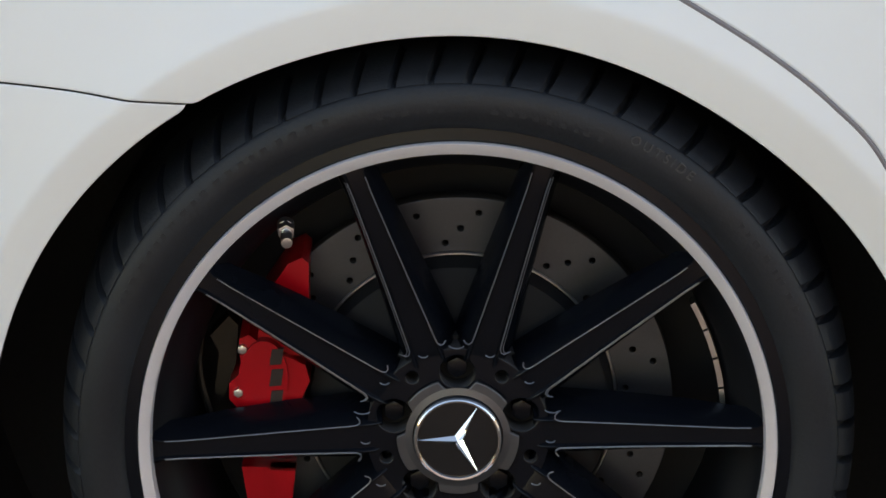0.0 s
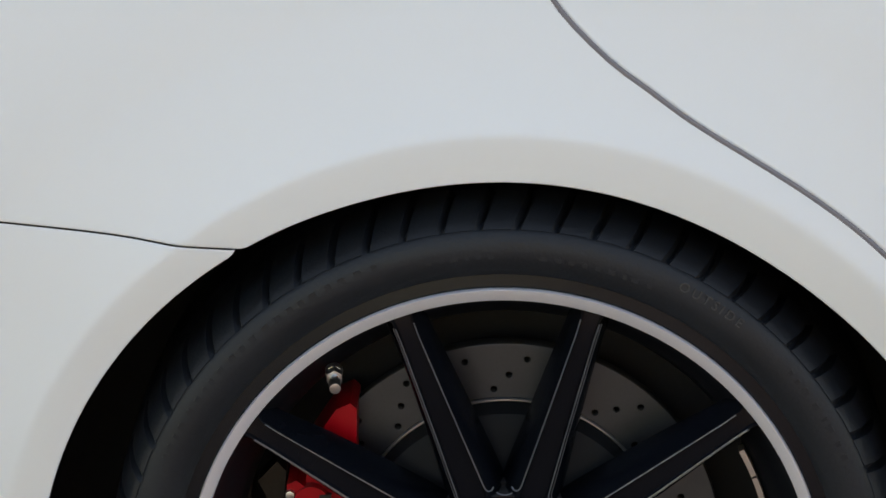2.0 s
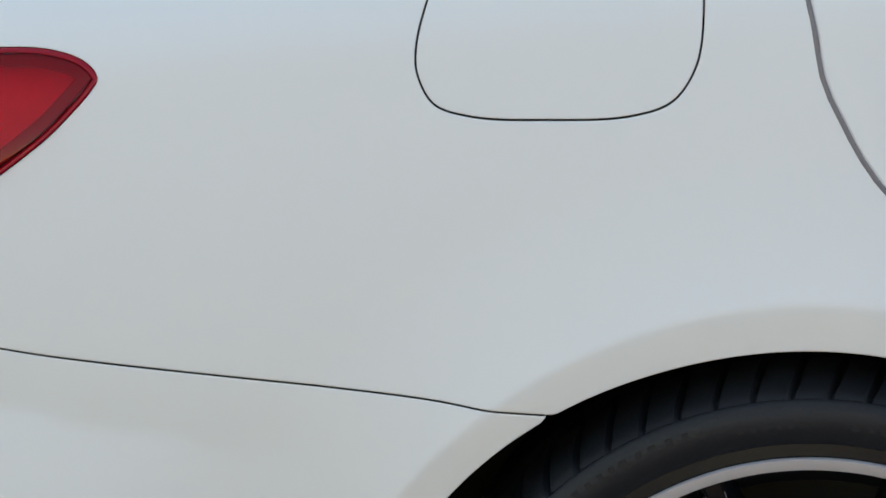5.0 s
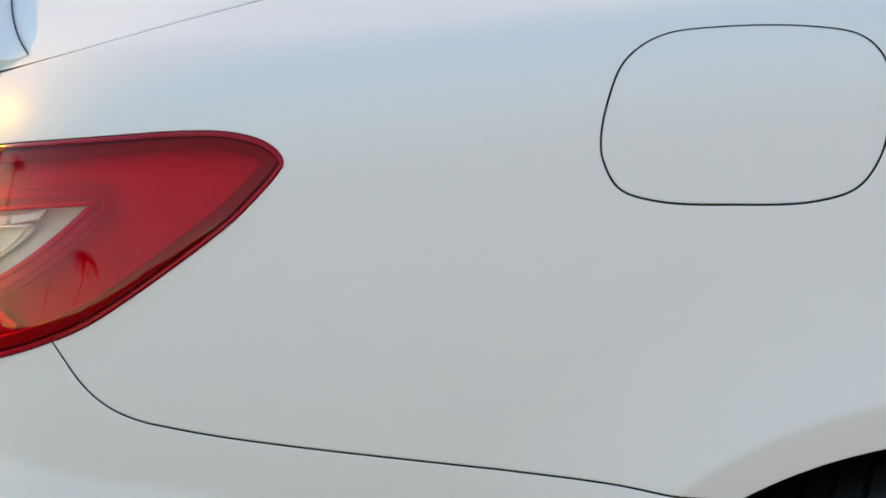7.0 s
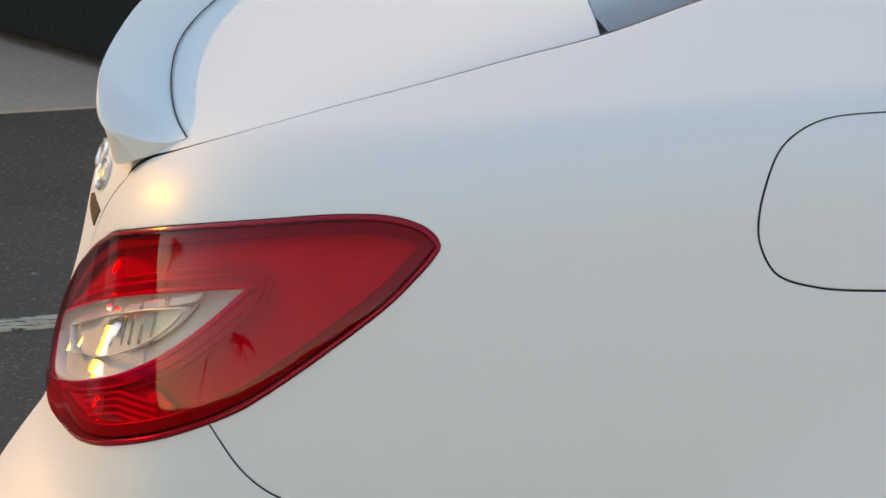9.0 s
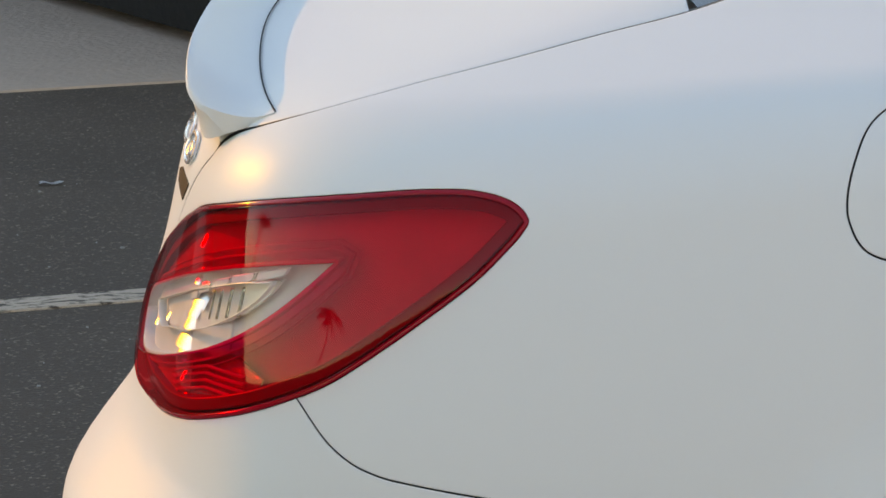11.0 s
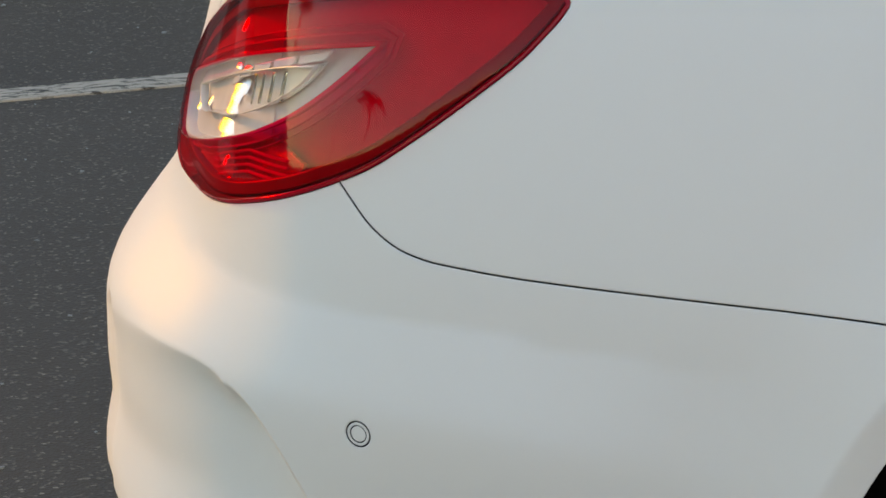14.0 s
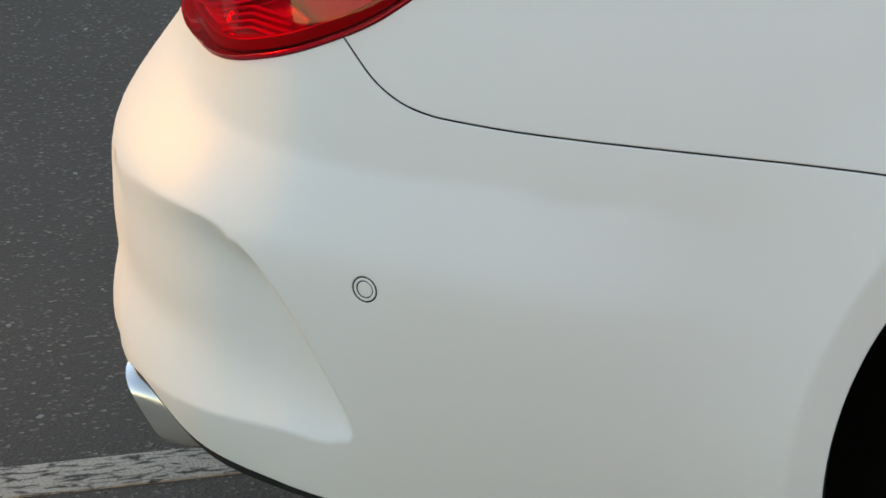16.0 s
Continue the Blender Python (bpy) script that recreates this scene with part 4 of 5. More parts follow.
rim = lathe("rim_lip", [(0.2652, 0.012), (0.2652, -0.0060), (0.2649, -0.0080), (0.2643, -0.0088), (0.2634, -0.0086), (0.2560, -0.0072), (0.2552, -0.0066), (0.2549, -0.004), (0.2540, 0.008)], SILVER, wheel, "machined silver rim lip", seg=180, bevel_angle=30)
lathe("rim_edge", [(0.2795, 0.012), (0.2790, 0.0010), (0.2765, -0.0035), (0.2670, -0.0048), (0.2652, -0.0035), (0.2652, 0.012)], BLACK_RIM, wheel, seg=160)
lathe("rim_barrel", [(0.2556, 0.002), (0.2530, 0.010), (0.2480, 0.020), (0.2410, 0.030), (0.2330, 0.040), (0.2260, 0.060), (0.2240, 0.100), (0.2240, 0.200), (0.2350, 0.230)], BARREL, wheel, seg=120)

# station along a spoke: radius, half width of its face, depth of the face, depth of the flanks
SPOKE = [(0.2540, 0.0105, 0.0030, 0.022), (0.2480, 0.0082, 0.0028, 0.024), (0.2300, 0.0080, 0.0042, 0.030), (0.1900, 0.0090, 0.0085, 0.040), (0.1400, 0.0104, 0.0138, 0.045), (0.1000, 0.0118, 0.0172, 0.045),
         (0.0820, 0.0122, 0.0188, 0.045), (0.0700, 0.0122, 0.0205, 0.045), (0.0630, 0.0116, 0.0260, 0.045)]


def spoke(k):
    """A bar that widens to the hub, with a flat raised face, rounded shoulders and deep flanks."""
    bm = bmesh.new()
    secs = []
    for r, half, y, deep in SPOKE:
        prof = [(-half * 2.1, y + deep), (-half * 1.55, y + 0.0095), (-half * 1.16, y + 0.0040), (-half * 1.05, y + 0.0007), (-half * 0.99, y), (-half * 0.93, y), (-half * 0.87, y + 0.0007), (-half * 0.78, y + 0.0036),
                (half * 0.78, y + 0.0036), (half * 0.87, y + 0.0007), (half * 0.93, y), (half * 0.99, y), (half * 1.05, y + 0.0007), (half * 1.16, y + 0.0040), (half * 1.55, y + 0.0095), (half * 2.1, y + deep)]
        secs.append([bm.verts.new((s, q, r)) for s, q in prof])
    for a, b in zip(secs, secs[1:]):
        for i in range(len(a) - 1):
            bm.faces.new((a[i], b[i], b[i + 1], a[i + 1]))
    bm.faces.new(secs[0][::-1])
    bm.faces.new(secs[-1])
    bmesh.ops.transform(bm, matrix=Matrix.Translation((AXLE[0], 0, AXLE[1])) @ Matrix.Rotation(radians(k), 4, "Y"), verts=bm.verts)
    return part("spoke", bm, BLACK_RIM, wheel, angle=40)


# highlights on the black alloy's edges, put in as pale tubes
EDGE = material("edge_highlight_grey", (0.24, 0.25, 0.28), 0.3, metal=0.7, tint=0.3, tint_size=25)


def spoke_highlight(k, side, out, fine):
    """A highlight put in as a pale line along one side of a spoke; it hooks round the pocket at the hub."""
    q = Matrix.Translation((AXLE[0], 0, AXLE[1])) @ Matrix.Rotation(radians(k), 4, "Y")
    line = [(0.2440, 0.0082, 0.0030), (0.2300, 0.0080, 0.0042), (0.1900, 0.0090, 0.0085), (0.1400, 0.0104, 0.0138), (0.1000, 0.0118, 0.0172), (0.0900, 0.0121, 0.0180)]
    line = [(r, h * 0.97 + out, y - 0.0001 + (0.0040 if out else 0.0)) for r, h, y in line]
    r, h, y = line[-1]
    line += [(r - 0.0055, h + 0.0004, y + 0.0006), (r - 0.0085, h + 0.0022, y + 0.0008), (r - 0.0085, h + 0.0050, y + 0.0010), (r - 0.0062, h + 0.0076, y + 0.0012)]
    return tube([tuple(q @ Vector((side * h, y, r))) for r, h, y in line], fine, 8, EDGE, "spoke_highlight", wheel, "pale line for an edge highlight")


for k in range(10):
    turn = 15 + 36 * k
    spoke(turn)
    spoke_highlight(turn, -1, 0.0, 0.0005)
    spoke_highlight(turn, 1, 0.0, 0.0005)
    # second painted highlight, on the spoke's lower side only
    spoke_highlight(turn, 1 if turn < 180 else -1, 0.0022, 0.0004)

# hub face with five bolt wells and small holes between
hub_holes = [circle(AXLE[0] + 0.056 * math.sin(radians(a)), AXLE[1] + 0.056 * math.cos(radians(a)), 0.0148, 28) for a in (-2, 70, 142, 214, 286)]
hub_holes += [circle(AXLE[0] + 0.0635 * math.sin(radians(a)), AXLE[1] + 0.0635 * math.cos(radians(a)), 0.0056, 18) for a in (34, 106, 178, 250, 322)]
HUBFACE = material("hub_face_satin_grey", (0.12, 0.125, 0.14), 0.36, metal=0.85, tint=0.2, tint_size=40)
hub = panel("hub_face", circle(AXLE[0], AXLE[1], 0.0765, 96), BLACK_RIM, wheel, holes=hub_holes, gap=0.0, grid=0.008, depth=0.03, lip=0.0012, surf=wall_plane(0.0238))
for k, a in enumerate((-2, 70, 142, 214, 286)):
    x, z = AXLE[0] + 0.056 * math.sin(radians(a)), AXLE[1] + 0.056 * math.cos(radians(a))
    bm = bmesh.new()
    bmesh.ops.create_cone(bm, cap_ends=True, segments=6, radius1=0.0098, radius2=0.0092, depth=0.012, matrix=Matrix.Translation((x, 0.040, z)) @ Matrix.Rotation(radians(90), 4, "X"))
    part("wheel_bolt", bm, BLACK_RIM, wheel, bevel=0.001)
def recess_highlight(turn, radius, r, half):
    """A highlight put in as a short pale arc along the lower edge of a small recess in the hub."""
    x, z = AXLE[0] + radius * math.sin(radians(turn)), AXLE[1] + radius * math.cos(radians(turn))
    tube([(x + r * math.sin(radians(q)), 0.0222, z - 0.75 * r * math.cos(radians(q))) for q in np.linspace(-half, half, 7)], 0.0005, 6, EDGE, "recess_highlight", wheel, "pale line for an edge highlight")


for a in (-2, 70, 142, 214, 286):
    recess_highlight(a, 0.0835, 0.0085, 50)
    recess_highlight(a - 21, 0.0775, 0.0042, 65)
    recess_highlight(a + 21, 0.0775, 0.0042, 65)
lathe("hub_back", [(0.002, 0.047), (0.080, 0.047), (0.080, 0.060)], DARK, wheel, seg=48)

lathe("cap_surround", [(0.0400, 0.0192), (0.0398, 0.0186), (0.0440, 0.0176), (0.0380, 0.0166), (0.0370, 0.0200)], HUBFACE, wheel, seg=72)

pad_edge = []
for q in np.linspace(0, 2 * math.pi, 200, endpoint=False):
    r = 0.0512
    for a in (-2, 70, 142, 214, 286):
        dq = (q - radians(a) + math.pi) % (2 * math.pi) - math.pi
        if abs(dq) < math.asin(0.0166 / 0.056):
            r = min(r, 0.056 * math.cos(dq) - math.sqrt(0.0166 ** 2 - (0.056 * math.sin(dq)) ** 2))
    pad_edge.append((-AXLE[0] - r * math.sin(q), AXLE[1] + r * math.cos(q)))
panel("cap_pad", even(np.array(pad_edge), True, 0.002), HUBFACE, wheel, holes=[circle(AXLE[0], AXLE[1], 0.0385, 72)], gap=0.0, grid=0.006, depth=0.004, lip=0.0008, surf=wall_plane(0.0180))

# centre cap: dark disc, bright ring and a plain three-armed form
CAP = material("centre_cap_black", (0.010, 0.010, 0.011), 0.22, coat=0.5, tint=0.1)
cap = lathe("centre_cap", [(0.0005, 0.0118), (0.0330, 0.0122), (0.0335, 0.0110), (0.0365, 0.0125), (0.0378, 0.0180), (0.0378, 0.0300)], CAP, wheel, seg=72)
lathe("cap_ring", [(0.0332, 0.0135), (0.0332, 0.0105), (0.0338, 0.0096), (0.0352, 0.0094), (0.0363, 0.0102), (0.0368, 0.0130)], CHROME, cap, "bright chrome ring", seg=96)
bm = bmesh.new()
tipv = bm.verts.new((0, -0.0036, 0))
ring = []
for a in (28, 148, 268):
    for deg, r, y in ((a - 60, 0.0044, 0.0), (a, 0.0338, -0.0004)):
        ring.append(bm.verts.new((r * math.sin(radians(deg)), y, r * math.cos(radians(deg)))))
for i in range(6):
    bm.faces.new((tipv, ring[i], ring[(i + 1) % 6]))
bm.faces.new(ring[::-1])
bmesh.ops.transform(bm, matrix=Matrix.Translation((AXLE[0], 0.0116, AXLE[1])), verts=bm.verts)
part("cap_emblem", bm, CHROME, cap, "chrome three-armed emblem", angle=10)

# valve
def peg(name, x, z, r, y0, y1, mat, parent, label="", sides=16, tiltm=None):
    bm = bmesh.new()
    bmesh.ops.create_cone(bm, cap_ends=True, segments=sides, radius1=r, radius2=r, depth=y1 - y0, matrix=Matrix.Translation((x, (y0 + y1) / 2, z)) @ Matrix.Rotation(radians(90), 4, "X"))
    return part(name, bm, mat, parent, label, bevel=r * 0.12)


va = radians(-38.5)
vdir = Vector((-math.sin(va), 0, -math.cos(va)))
vbase = Vector((AXLE[0] + 0.2300 * math.sin(va) - 0.003, 0.034, AXLE[1] + 0.2300 * math.cos(va) - 0.002))
valve = new("valve")
valve.parent = wheel
for nm, d0, d1, r, sides in (("valve_collar", 0.0, 0.008, 0.0074, 20), ("valve_nut", 0.008, 0.017, 0.0076, 6), ("valve_stem", 0.017, 0.021, 0.0042, 16), ("valve_cap", 0.021, 0.037, 0.0050, 16)):
    bm = bmesh.new()
    way = (vdir * 0.14 + Vector((0, -1, 0))).normalized()
    m = Matrix.Translation(vbase + way * (d0 + d1) / 2) @ way.to_track_quat("Z", "Y").to_matrix().to_4x4()
    bmesh.ops.create_cone(bm, cap_ends=True, segments=sides, radius1=r, radius2=r * 0.94, depth=d1 - d0, matrix=m)
    part(nm, bm, STEEL, valve, bevel=0.0005)

# stick-on balance weights inside the barrel
for k in range(4):
    a0, a1 = 60 + 6.9 * k, 60 + 6.9 * k + 6.4
    bm = bmesh.new()
    rows = []
    for a in np.linspace(a0, a1, 5):
        s, c = math.sin(radians(a)), math.cos(radians(a))
        rows.append([bm.verts.new((AXLE[0] + r * s, y, AXLE[1] + r * c)) for r, y in ((0.2250, 0.052), (0.2205, 0.052), (0.2205, 0.068), (0.2250, 0.068))])
    for a, b in zip(rows, rows[1:]):
        for i in range(4):
            bm.faces.new((a[i], a[(i + 1) % 4], b[(i + 1) % 4], b[i]))
    bm.faces.new(rows[0])
    bm.faces.new(rows[-1][::-1])
    part("balance_weight", bm, STEEL, wheel, bevel=0.0006)

# drilled disc on a black hat
brake = new("brake_disc")
brake.parent = car
holes = []
for k in range(20):
    for j, r in enumerate((0.1420, 0.1545, 0.1690)):
        a = radians(18 * k + 5.2 * j - 6.0)
        holes.append(circle(AXLE[0] + r * math.sin(a), AXLE[1] + r * math.cos(a), 0.0029, 10))
panel("disc_face", circle(AXLE[0], AXLE[1], 0.182, 180), DISC, brake, "drilled grey steel brake disc", holes=[circle(AXLE[0], AXLE[1], 0.1336, 120)] + holes, gap=0.0, grid=0.02, depth=0.016, lip=0.0006, surf=wall_plane(0.105))
lathe("disc_hat", [(0.002, 0.075), (0.1180, 0.080), (0.1270, 0.084), (0.1290, 0.090), (0.1320, 0.1035), (0.1338, 0.1040), (0.1338, 0.125)], HAT, brake, seg=96)
lathe("hat_edge", [(0.1322, 0.1060), (0.1322, 0.1020), (0.1328, 0.1012), (0.1340, 0.1012), (0.1347, 0.1035)], STEEL, brake, seg=120)
lathe("disc_core", [(0.002, 0.1185), (0.179, 0.1185), (0.179, 0.132)], DARK, brake, seg=80)
lathe("backing_plate", [(0.002, 0.16), (0.236, 0.16)], DARK, brake, seg=48)

# red caliper over the disc's rear edge
caliper = new("brake_caliper")
caliper.parent = car
tagged(caliper, "glossy red brake caliper")
def around(points):
    """An outline given from the axle."""
    return [(AXLE[0] + x, AXLE[1] + z) for x, z in points]


body_line = [(-0.186, 0.066), (-0.178, 0.070), (-0.170, 0.064), (-0.158, 0.057), (-0.130, 0.044), (-0.126, 0.030), (-0.140, -0.002), (-0.142, -0.030), (-0.180, -0.032), (-0.187, 0.004), (-0.194, 0.012), (-0.194, 0.026), (-0.184, 0.036)]
part("caliper_body", prism(around(body_line), 0.062, 0.118), CALIPER, caliper, bevel=0.005)
part("caliper_cylinder", prism(around([(-0.165 + 0.021 * math.cos(q), 0.032 + 0.034 * math.sin(q)) for q in np.linspace(0, 2 * math.pi, 22, endpoint=False)]), 0.0585, 0.09), CALIPER, caliper, bevel=0.003)
part("caliper_bridge", prism(around([(-0.172, 0.050), (-0.128, 0.050), (-0.1285, 0.132), (-0.134, 0.137), (-0.146, 0.131), (-0.158, 0.112), (-0.168, 0.096)]), 0.070, 0.135), CALIPER, caliper, bevel=0.005)
part("caliper_foot", prism(around([(-0.184, -0.055), (-0.138, -0.055), (-0.144, -0.125), (-0.172, -0.125)]), 0.076, 0.125), CALIPER, caliper, bevel=0.005)
part("caliper_foot_rib", prism(around([(-0.160, -0.055), (-0.138, -0.055), (-0.146, -0.122)]), 0.070, 0.09), CALIPER, caliper, bevel=0.004)
for x, z in ((-0.183, 0.058), (-0.186, 0.019)):
    peg("caliper_bolt", AXLE[0] + x, AXLE[1] + z, 0.0042, 0.057, 0.066, STEEL, caliper, sides=6)
for z0, z1 in ((0.045, 0.060), (0.026, 0.042), (0.006, 0.023)):
    part("caliper_print", prism(around([(-0.160, z0), (-0.150, z0 + 0.001), (-0.148, z1), (-0.158, z1 - 0.001)]), 0.0572, 0.0622), PRINT, caliper, "dark printed bar")
part("brake_bracket", prism(around([(-0.196, 0.078), (-0.188, 0.070), (-0.190, 0.036), (-0.200, 0.004), (-0.208, 0.010), (-0.204, 0.045), (-0.212, 0.060)]), 0.085, 0.110), BRONZE, caliper, bevel=0.003)
tube([(AXLE[0] + x, 0.078, AXLE[1] + z) for x, z in curve_through([(-0.219, 0.062), (-0.2205, 0.035), (-0.215, 0.008), (-0.206, -0.020)])], 0.0036, 8, BRONZE, "brake_line", caliper)

# wheel housing
lathe("wheel_arch_liner", [(0.430, 0.02), (0.430, 0.30), (0.05, 0.30)], LINER, car, seg=96)

# exhaust tip under the bumper's corner: a flattened chrome duct with a rolled, bevelled mouth
exhaust = new("exhaust_tip")
exhaust.parent = car
tagged(exhaust, "polished chrome exhaust tip")
bm = bmesh.new()
outline = []
for a in np.linspace(0, 2 * math.pi, 48, endpoint=False):
    c, s = math.cos(a), math.sin(a)
    r = (abs(c) ** 3.4 + abs(s) ** 3.4) ** (-1 / 3.4)
    outline.append((0.070 * r * c, 0.041 * r * s))
rings = []
for x, k in ((0.14, 0.90), (0.030, 1.0), (0.022, 1.0), (0.006, 0.965), (0.0, 0.93), (0.001, 0.90), (0.010, 0.87), (0.11, 0.82)):
    rings.append([bm.verts.new((-1.094 + x - 0.10 * p - 0.57 * q, 0.430 + p * k, 0.252 + q * k)) for p, q in outline])
for a, b in zip(rings, rings[1:]):
    for k in range(48):
        bm.faces.new((a[k], a[(k + 1) % 48], b[(k + 1) % 48], b[k]))
part("exhaust_pipe", bm, SATIN_CHROME, exhaust, angle=22)

# the rest of the car, out of the camera's sight: front body, cabin and the other wheels
def front_body():
    vv = np.linspace(0.27, 1.10, 22)
    side = body(np.full(22, -1.05), vv)
    xs = np.concatenate([np.linspace(1.052, 3.2, 60), np.linspace(3.23, 3.66, 16)])
    top = np.interp(xs, [1.05, 1.7, 2.4, 3.1, 3.45, 3.66], [1.047, 1.03, 0.97, 0.90, 0.83, 0.66])
    tuck = 0.50 * np.clip((xs - 2.75) / 0.95, 0, 1) ** 2.6
    crown = np.linspace(0, 1, 9)[1:]
    pts, row = [], 0
    for x, h, d in zip(xs, top, tuck):
        y0, z0 = side[:, 1] + d, 0.27 + (side[:, 2] - 0.27) * (h - 0.27) / (side[-1, 2] - 0.27)
        half = [(x, y, z) for y, z in zip(y0, z0)] + [(x, y0[-1] + (CAR_Y - y0[-1]) * t, z0[-1] + 0.05 * math.sin(t * math.pi / 2)) for t in crown]
        line = half + [(x, 2 * CAR_Y - y, z) for x, y, z in half[::-1][1:]]
        row = len(line)
        pts += line
    faces = []
    for i in range(len(xs) - 1):
        for j in range(row - 1):
            f = (i * row + j, i * row + j + 1, (i + 1) * row + j + 1, (i + 1) * row + j)
            c = np.mean([pts[k] for k in f], axis=0)
            if abs(c[1] - CAR_Y) > 0.55 and math.hypot(c[0] - 2.87, c[2] - 0.36) < 0.365:
                continue
            faces.append(f)
    faces.append(tuple(range((len(xs) - 1) * row, len(xs) * row)))
    link_mesh("front_body", pts, faces, PAINT, car)


def cabin():
    xs = np.linspace(-0.10, 2.25, 48)
    roof = np.interp(xs, [-0.10, 0.2, 0.55, 0.9, 1.3, 1.7, 2.25], [1.115, 1.27, 1.38, 1.415, 1.405, 1.30, 1.045])
    belt = np.interp(xs, [-0.10, 0.3, 0.9, 1.6, 2.25], [0.46, 0.27, 0.19, 0.20, 0.30])
    shell_faces, glass_faces, pts = [], [], []
    for x, r, b in zip(xs, roof, belt):
        e = b + 0.42 * (r - 1.04)
        half = [(x, b, 1.036), (x, b + (e - b) * 0.08, 1.036 + (r - 1.036) * 0.10), (x, b + (e - b) * 0.92, 1.036 + (r - 1.036) * 0.84), (x, e + 0.03, r - 0.012 * (r > 1.06)), (x, e + 0.20, r + 0.02), (x, CAR_Y, r + 0.035)]
        pts += half + [(px_, 2 * CAR_Y - y, z) for px_, y, z in half[::-1][1:]]
    for i in range(47):
        for j in range(10):
            f = (i * 11 + j, i * 11 + j + 1, (i + 1) * 11 + j + 1, (i + 1) * 11 + j)
            pane = (j in (1, 8) and 6 < i < 38 and i not in (22, 23)) or (3 <= j <= 6 and (1 < i < 12 or i > 30))
            (glass_faces if pane else shell_faces).append(f)
    link_mesh("roof", pts, shell_faces, PAINT, car)
    link_mesh("cabin_window", pts, glass_faces, GLASS, car, "dark tinted cabin glass")


front_body()
cabin()
for turn, spot in ((0.0, (2.87, 0.0, 0.0)), (math.pi, (0.0, 2 * CAR_Y, 0.0)), (math.pi, (2.87, 2 * CAR_Y, 0.0))):
    copy_thing(wheel, Matrix.Translation(spot) @ Matrix.Rotation(turn, 4, "Z"))

# floor and bulkheads that close the car underneath
part("floor_pan", block(-0.88, 3.30, 0.32, 2 * CAR_Y - 0.32, 0.20, 0.26), SHELL, car, bevel=0.01)
part("bulkhead", block(0.98, 1.04, 0.06, 2 * CAR_Y - 0.06, 0.26, 1.02), SHELL, car, bevel=0.01)

# ---- beyond the car: concrete apron, low black block, scraps on the asphalt ----
PLAIN_BLACK = material("plain_matt_black", (0.004, 0.0036, 0.0036), 0.85, tint=0.35, tint_size=1.5, grain=0.2, grain_size=40, bump=0.003)
strip("pavement", (-8.43, 3.32), (0.861, 0.508), 9.5, 2.6, 0.006, CONCRETE, "pale concrete gutter slab along the asphalt", "pavement")
# an unseen pale slab, added to bounce light up onto the flank
strip("pavement", (-1.6, -8.0), (1, 0), 26, 13.6, 0.02, CONCRETE, "added unseen pale slab that bounces light onto the flank", "pavement")
# an unseen wall added on the sun's side, far enough off to keep the low light from the ground
WALL = material("shade_wall_render", (0.14, 0.115, 0.09), 0.9, tint=0.15, tint_size=0.6, grain=0.1, grain_size=30, bump=0.004)
d = Vector((SUN_DIR.x, SUN_DIR.y, 0)).normalized()
side = Vector((-d.y, d.x, 0))
bm = prism([(-30, -0.05), (14.5, -0.05), (14.5, 0.25), (12.2, 0.7), (9.5, 1.05), (6.6, 1.3), (4.6, 1.6), (3.2, 3.72), (-30, 3.72)], -0.1, 0.1)
mid = Vector((-1.0, 0.5, 0)) + d * 14.5
bmesh.ops.transform(bm, matrix=Matrix(((side.x, d.x, 0, mid.x), (side.y, d.y, 0, mid.y), (0, 0, 1, 0), (0, 0, 0, 1))), verts=bm.verts)
tagged(part("shade_wall", bm, WALL, None, "added unseen wall that keeps the sun off the ground", bevel=0.02), category="wall", kind="structure")

# a low black block for something dark beyond the asphalt, its kind unknown
bm = block(0, 2.0, 0, 0.5, 0.0, 1.2)
dd = Vector((0.70, -0.714, 0)).normalized()
nn2 = Vector((-dd.y, dd.x, 0))
bmesh.ops.transform(bm, matrix=Matrix(((dd.x, nn2.x, 0, -3.55), (dd.y, nn2.y, 0, 6.84), (0, 0, 1, 0.03), (0, 0, 0, 1))), verts=bm.verts)
tagged(part("black_block", bm, PLAIN_BLACK, None, "low plain black block standing on the concrete slab", bevel=0.03), category="wall", kind="structure")

# loose pale grit and a paper scrap on the asphalt
GRIT = material("pale_grit", (0.34, 0.31, 0.28), 0.9, tint=0.3, tint_size=40, grain=0.2)
rnd = random.Random(11)
bm = bmesh.new()
for k in range(150):
    x, y, r = rnd.uniform(-2.9, -1.1), rnd.uniform(0.6, 4.3), rnd.uniform(0.0012, 0.0038) * rnd.choice((1, 1, 1, 1.7))
    vs = bmesh.ops.create_icosphere(bm, subdivisions=1, radius=r, matrix=Matrix.Translation((x, y, r * 0.45)) @ Matrix.Rotation(rnd.uniform(0, 6.28), 4, "Z") @ Matrix.Diagonal((rnd.uniform(0.7, 1.5), 1, 0.6, 1)))["verts"]
    for v in vs:
        v.co += Vector((rnd.uniform(-1, 1), rnd.uniform(-1, 1), rnd.uniform(-1, 1))) * r * 0.18
tagged(part("grit", bm, GRIT, None, "loose pale grit scattered on asphalt"), category="gravel", kind="stuff")
PAPER = material("paper_scrap", (0.62, 0.60, 0.57), 0.8, tint=0.1, tint_size=60)
bm = bmesh.new()
cols = [[bm.verts.new((-2.385 + 0.045 * a + 0.006 * math.sin(3 * b), 4.20 + 0.018 * b + 0.012 * a, 0.003 + 0.004 * math.sin(4.2 * a + b) ** 2)) for b in (0.0, 0.35, 0.7, 1.0)] for a in np.linspace(0, 1, 8)]
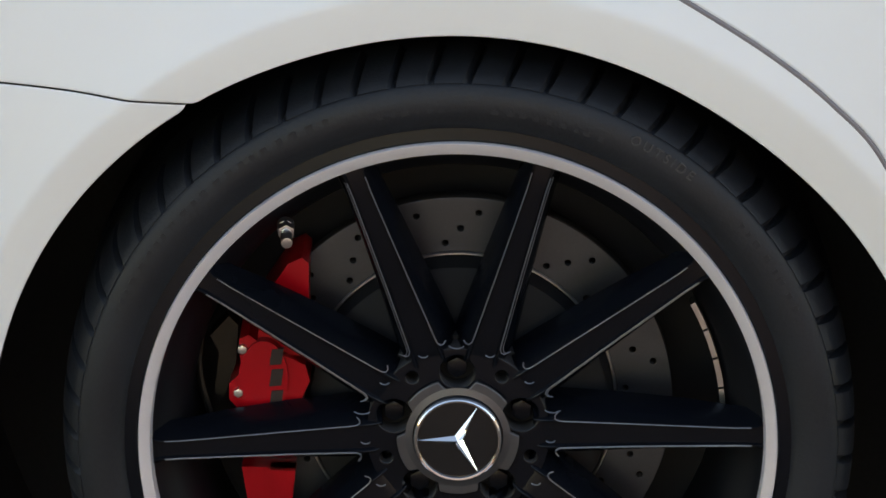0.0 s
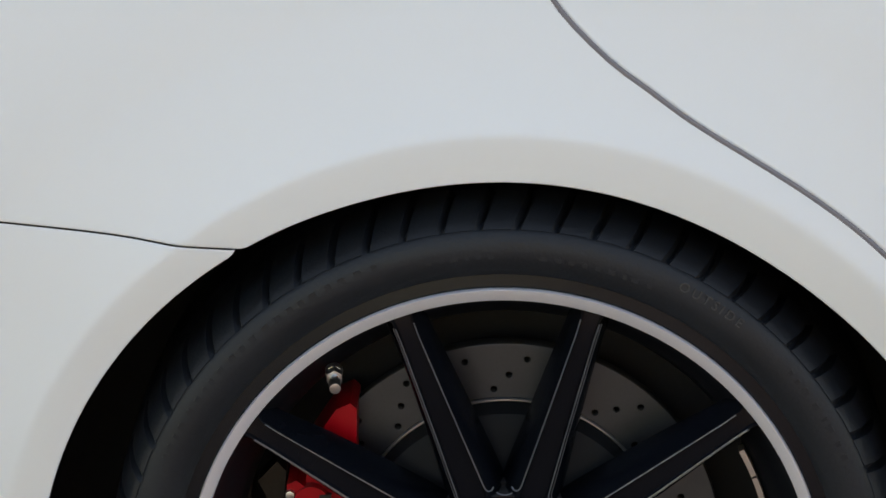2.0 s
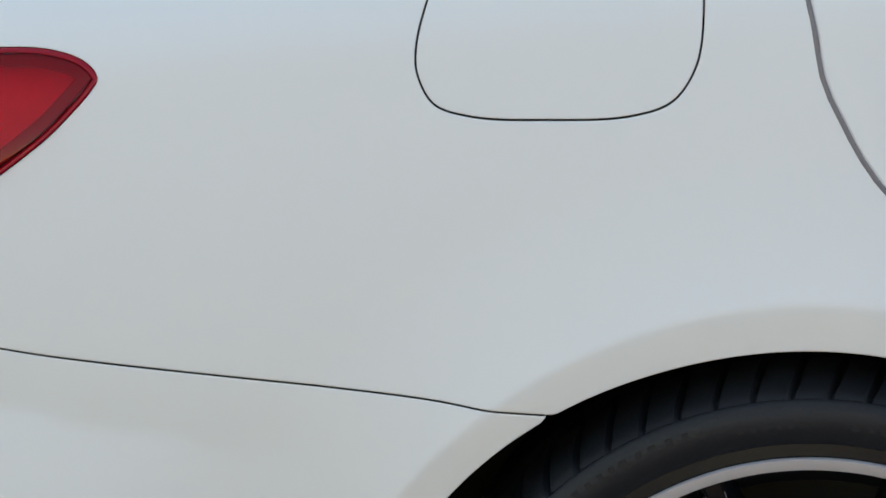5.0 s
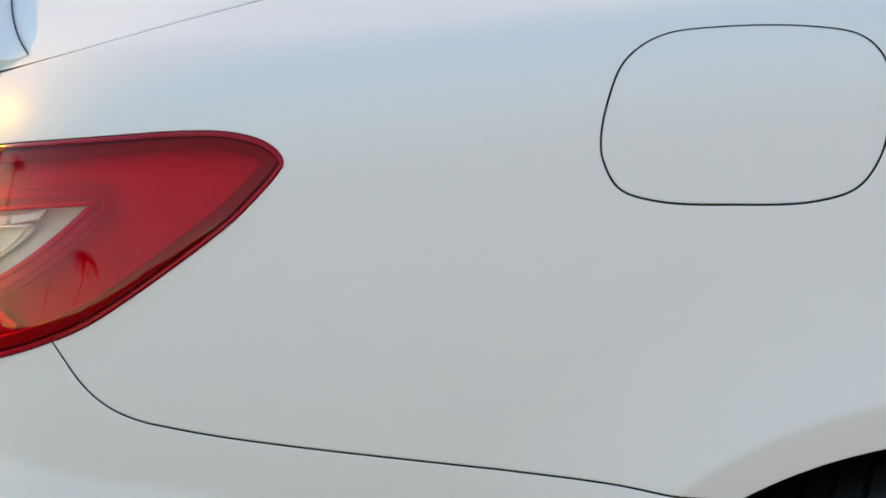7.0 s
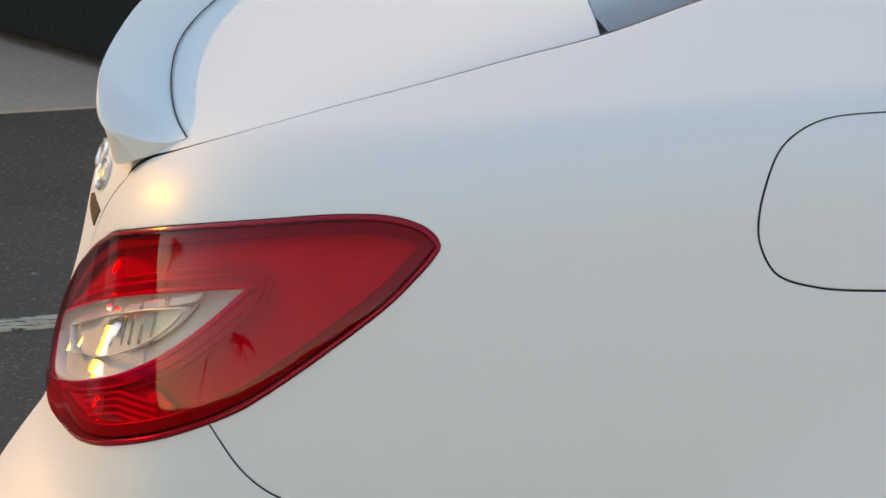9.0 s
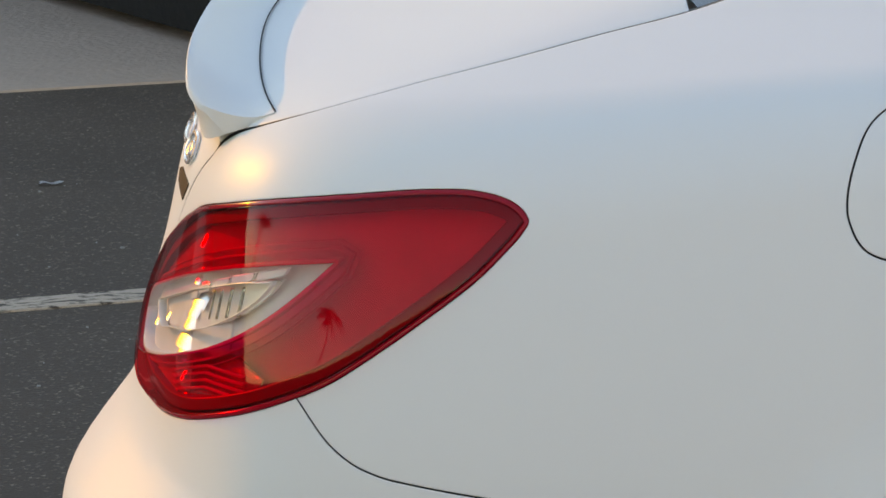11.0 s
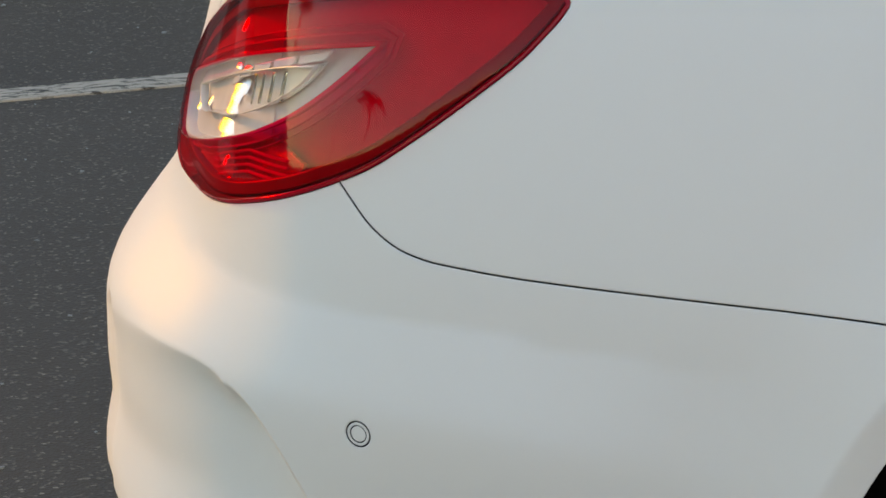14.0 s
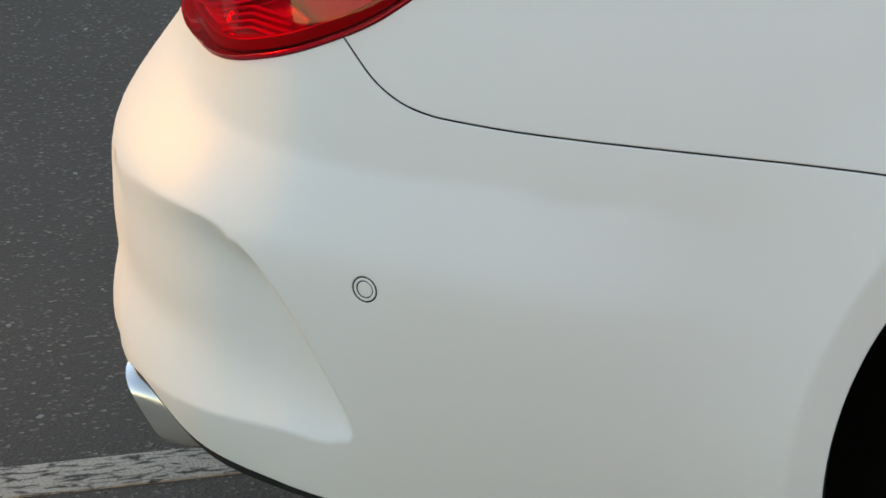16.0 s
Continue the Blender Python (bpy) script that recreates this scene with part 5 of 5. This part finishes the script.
for p, q in zip(cols, cols[1:]):
    for k in range(3):
        bm.faces.new((p[k], p[k + 1], q[k + 1], q[k]))
bmesh.ops.solidify(bm, geom=bm.faces[:], thickness=0.0012)
tagged(part("paper_scrap", bm, PAPER, None, "small crumpled white paper scrap on asphalt", angle=60), category="litter")

# an unseen wall added behind the camera to bounce evening light onto the flank, and what stands out above it
BOUNCE_STUCCO = material("bounce_stucco", (0.70, 0.67, 0.62), 0.9, tint=0.12, tint_size=0.5, grain=0.08, grain_size=30, bump=0.004)
tagged(part("bounce_wall", block(0, 40, -14.4, -14.0, 0, 6.0), BOUNCE_STUCCO, None, "added unseen stucco wall that bounces light onto the flank", bevel=0.03), category="wall", kind="structure")


BARK = material("palm_bark", (0.11, 0.085, 0.06), 0.9, tint=0.25, tint_size=6, grain=0.2, grain_size=40, bump=0.01)
FROND = material("palm_leaf", (0.055, 0.085, 0.03), 0.55, tint=0.3, tint_size=3, grain=0.15)
POLE = material("galvanised_pole", (0.22, 0.22, 0.23), 0.5, metal=0.8, tint=0.1)


def palm(x, y, height, spread, count, seed, thick, droop):
    r = random.Random(seed)
    tree = new("palm_tree")
    tree.location = (x, y, 0)
    path = [(0.25 * math.sin(k * 0.5 + seed), 0.2 * math.sin(k * 0.4), height * k / 12) for k in range(13)]
    tube(path, lambda t: thick * (1 - 0.35 * t), 10, BARK, "trunk", tree)
    for k in range(count):
        a, lift = 2 * math.pi * (k + r.random()) / count, r.uniform(-0.25, 0.95) * min(1.0, droop / 0.5)
        bm = bmesh.new()
        spine = [Vector((math.cos(a) * spread * t, math.sin(a) * spread * t, height + spread * (lift * t - (droop + lift * 0.6) * t * t))) for t in np.linspace(0, 1, 12)]
        spine = [q + Vector(path[-1]) - Vector((0, 0, height)) for q in spine]
        s = Vector((-math.sin(a), math.cos(a), 0))
        for i in range(1, 12):
            p, d = spine[i], (spine[i] - spine[i - 1])
            for sg in (-1, 1):
                for m in (0.0, 0.5):
                    b = p - d * m
                    ln = spread * 0.22 * math.sin(math.pi * (0.12 + 0.8 * (i - m) / 12)) * r.uniform(0.8, 1.1)
                    tipp = b + s * sg * ln + d * 0.9 - Vector((0, 0, ln * 0.35))
                    w = d * 0.22
                    bm.faces.new([bm.verts.new(q) for q in (b - w, b + w, tipp)])
            bm.faces.new([bm.verts.new(q) for q in (spine[i - 1] + s * 0.02, spine[i] + s * 0.02, spine[i] - s * 0.02, spine[i - 1] - s * 0.02)])
        part("frond", bm, FROND, tree)
    return tagged(tree, "tall palm tree with drooping green fronds", "palm tree")


palm(-22.0, -14.2, 4.9, 2.0, 12, 2, 0.12, 0.16)
palm(-27.0, 3.0, 6.4, 3.4, 24, 5, 0.26, 0.55)
lamp_post = new("street_lamp")
lamp_post.location = (-46.8, -19.4, 0)
tube([(0, 0, 8.6 * k / 8) for k in range(9)], lambda t: 0.26 - 0.08 * t, 10, POLE, "pole", lamp_post)
tube([(0, 0, 8.5), (0.5, -1.0, 9.0), (1.2, -2.6, 9.5), (2.0, -4.6, 9.8)], 0.12, 8, POLE, "arm", lamp_post)
bm = block(1.75, 2.35, -5.3, -4.4, 9.66, 9.86)
part("lamp_head", bm, POLE, lamp_post, bevel=0.05)
tagged(lamp_post, "grey metal street lamp with one long arm", "street lamp")
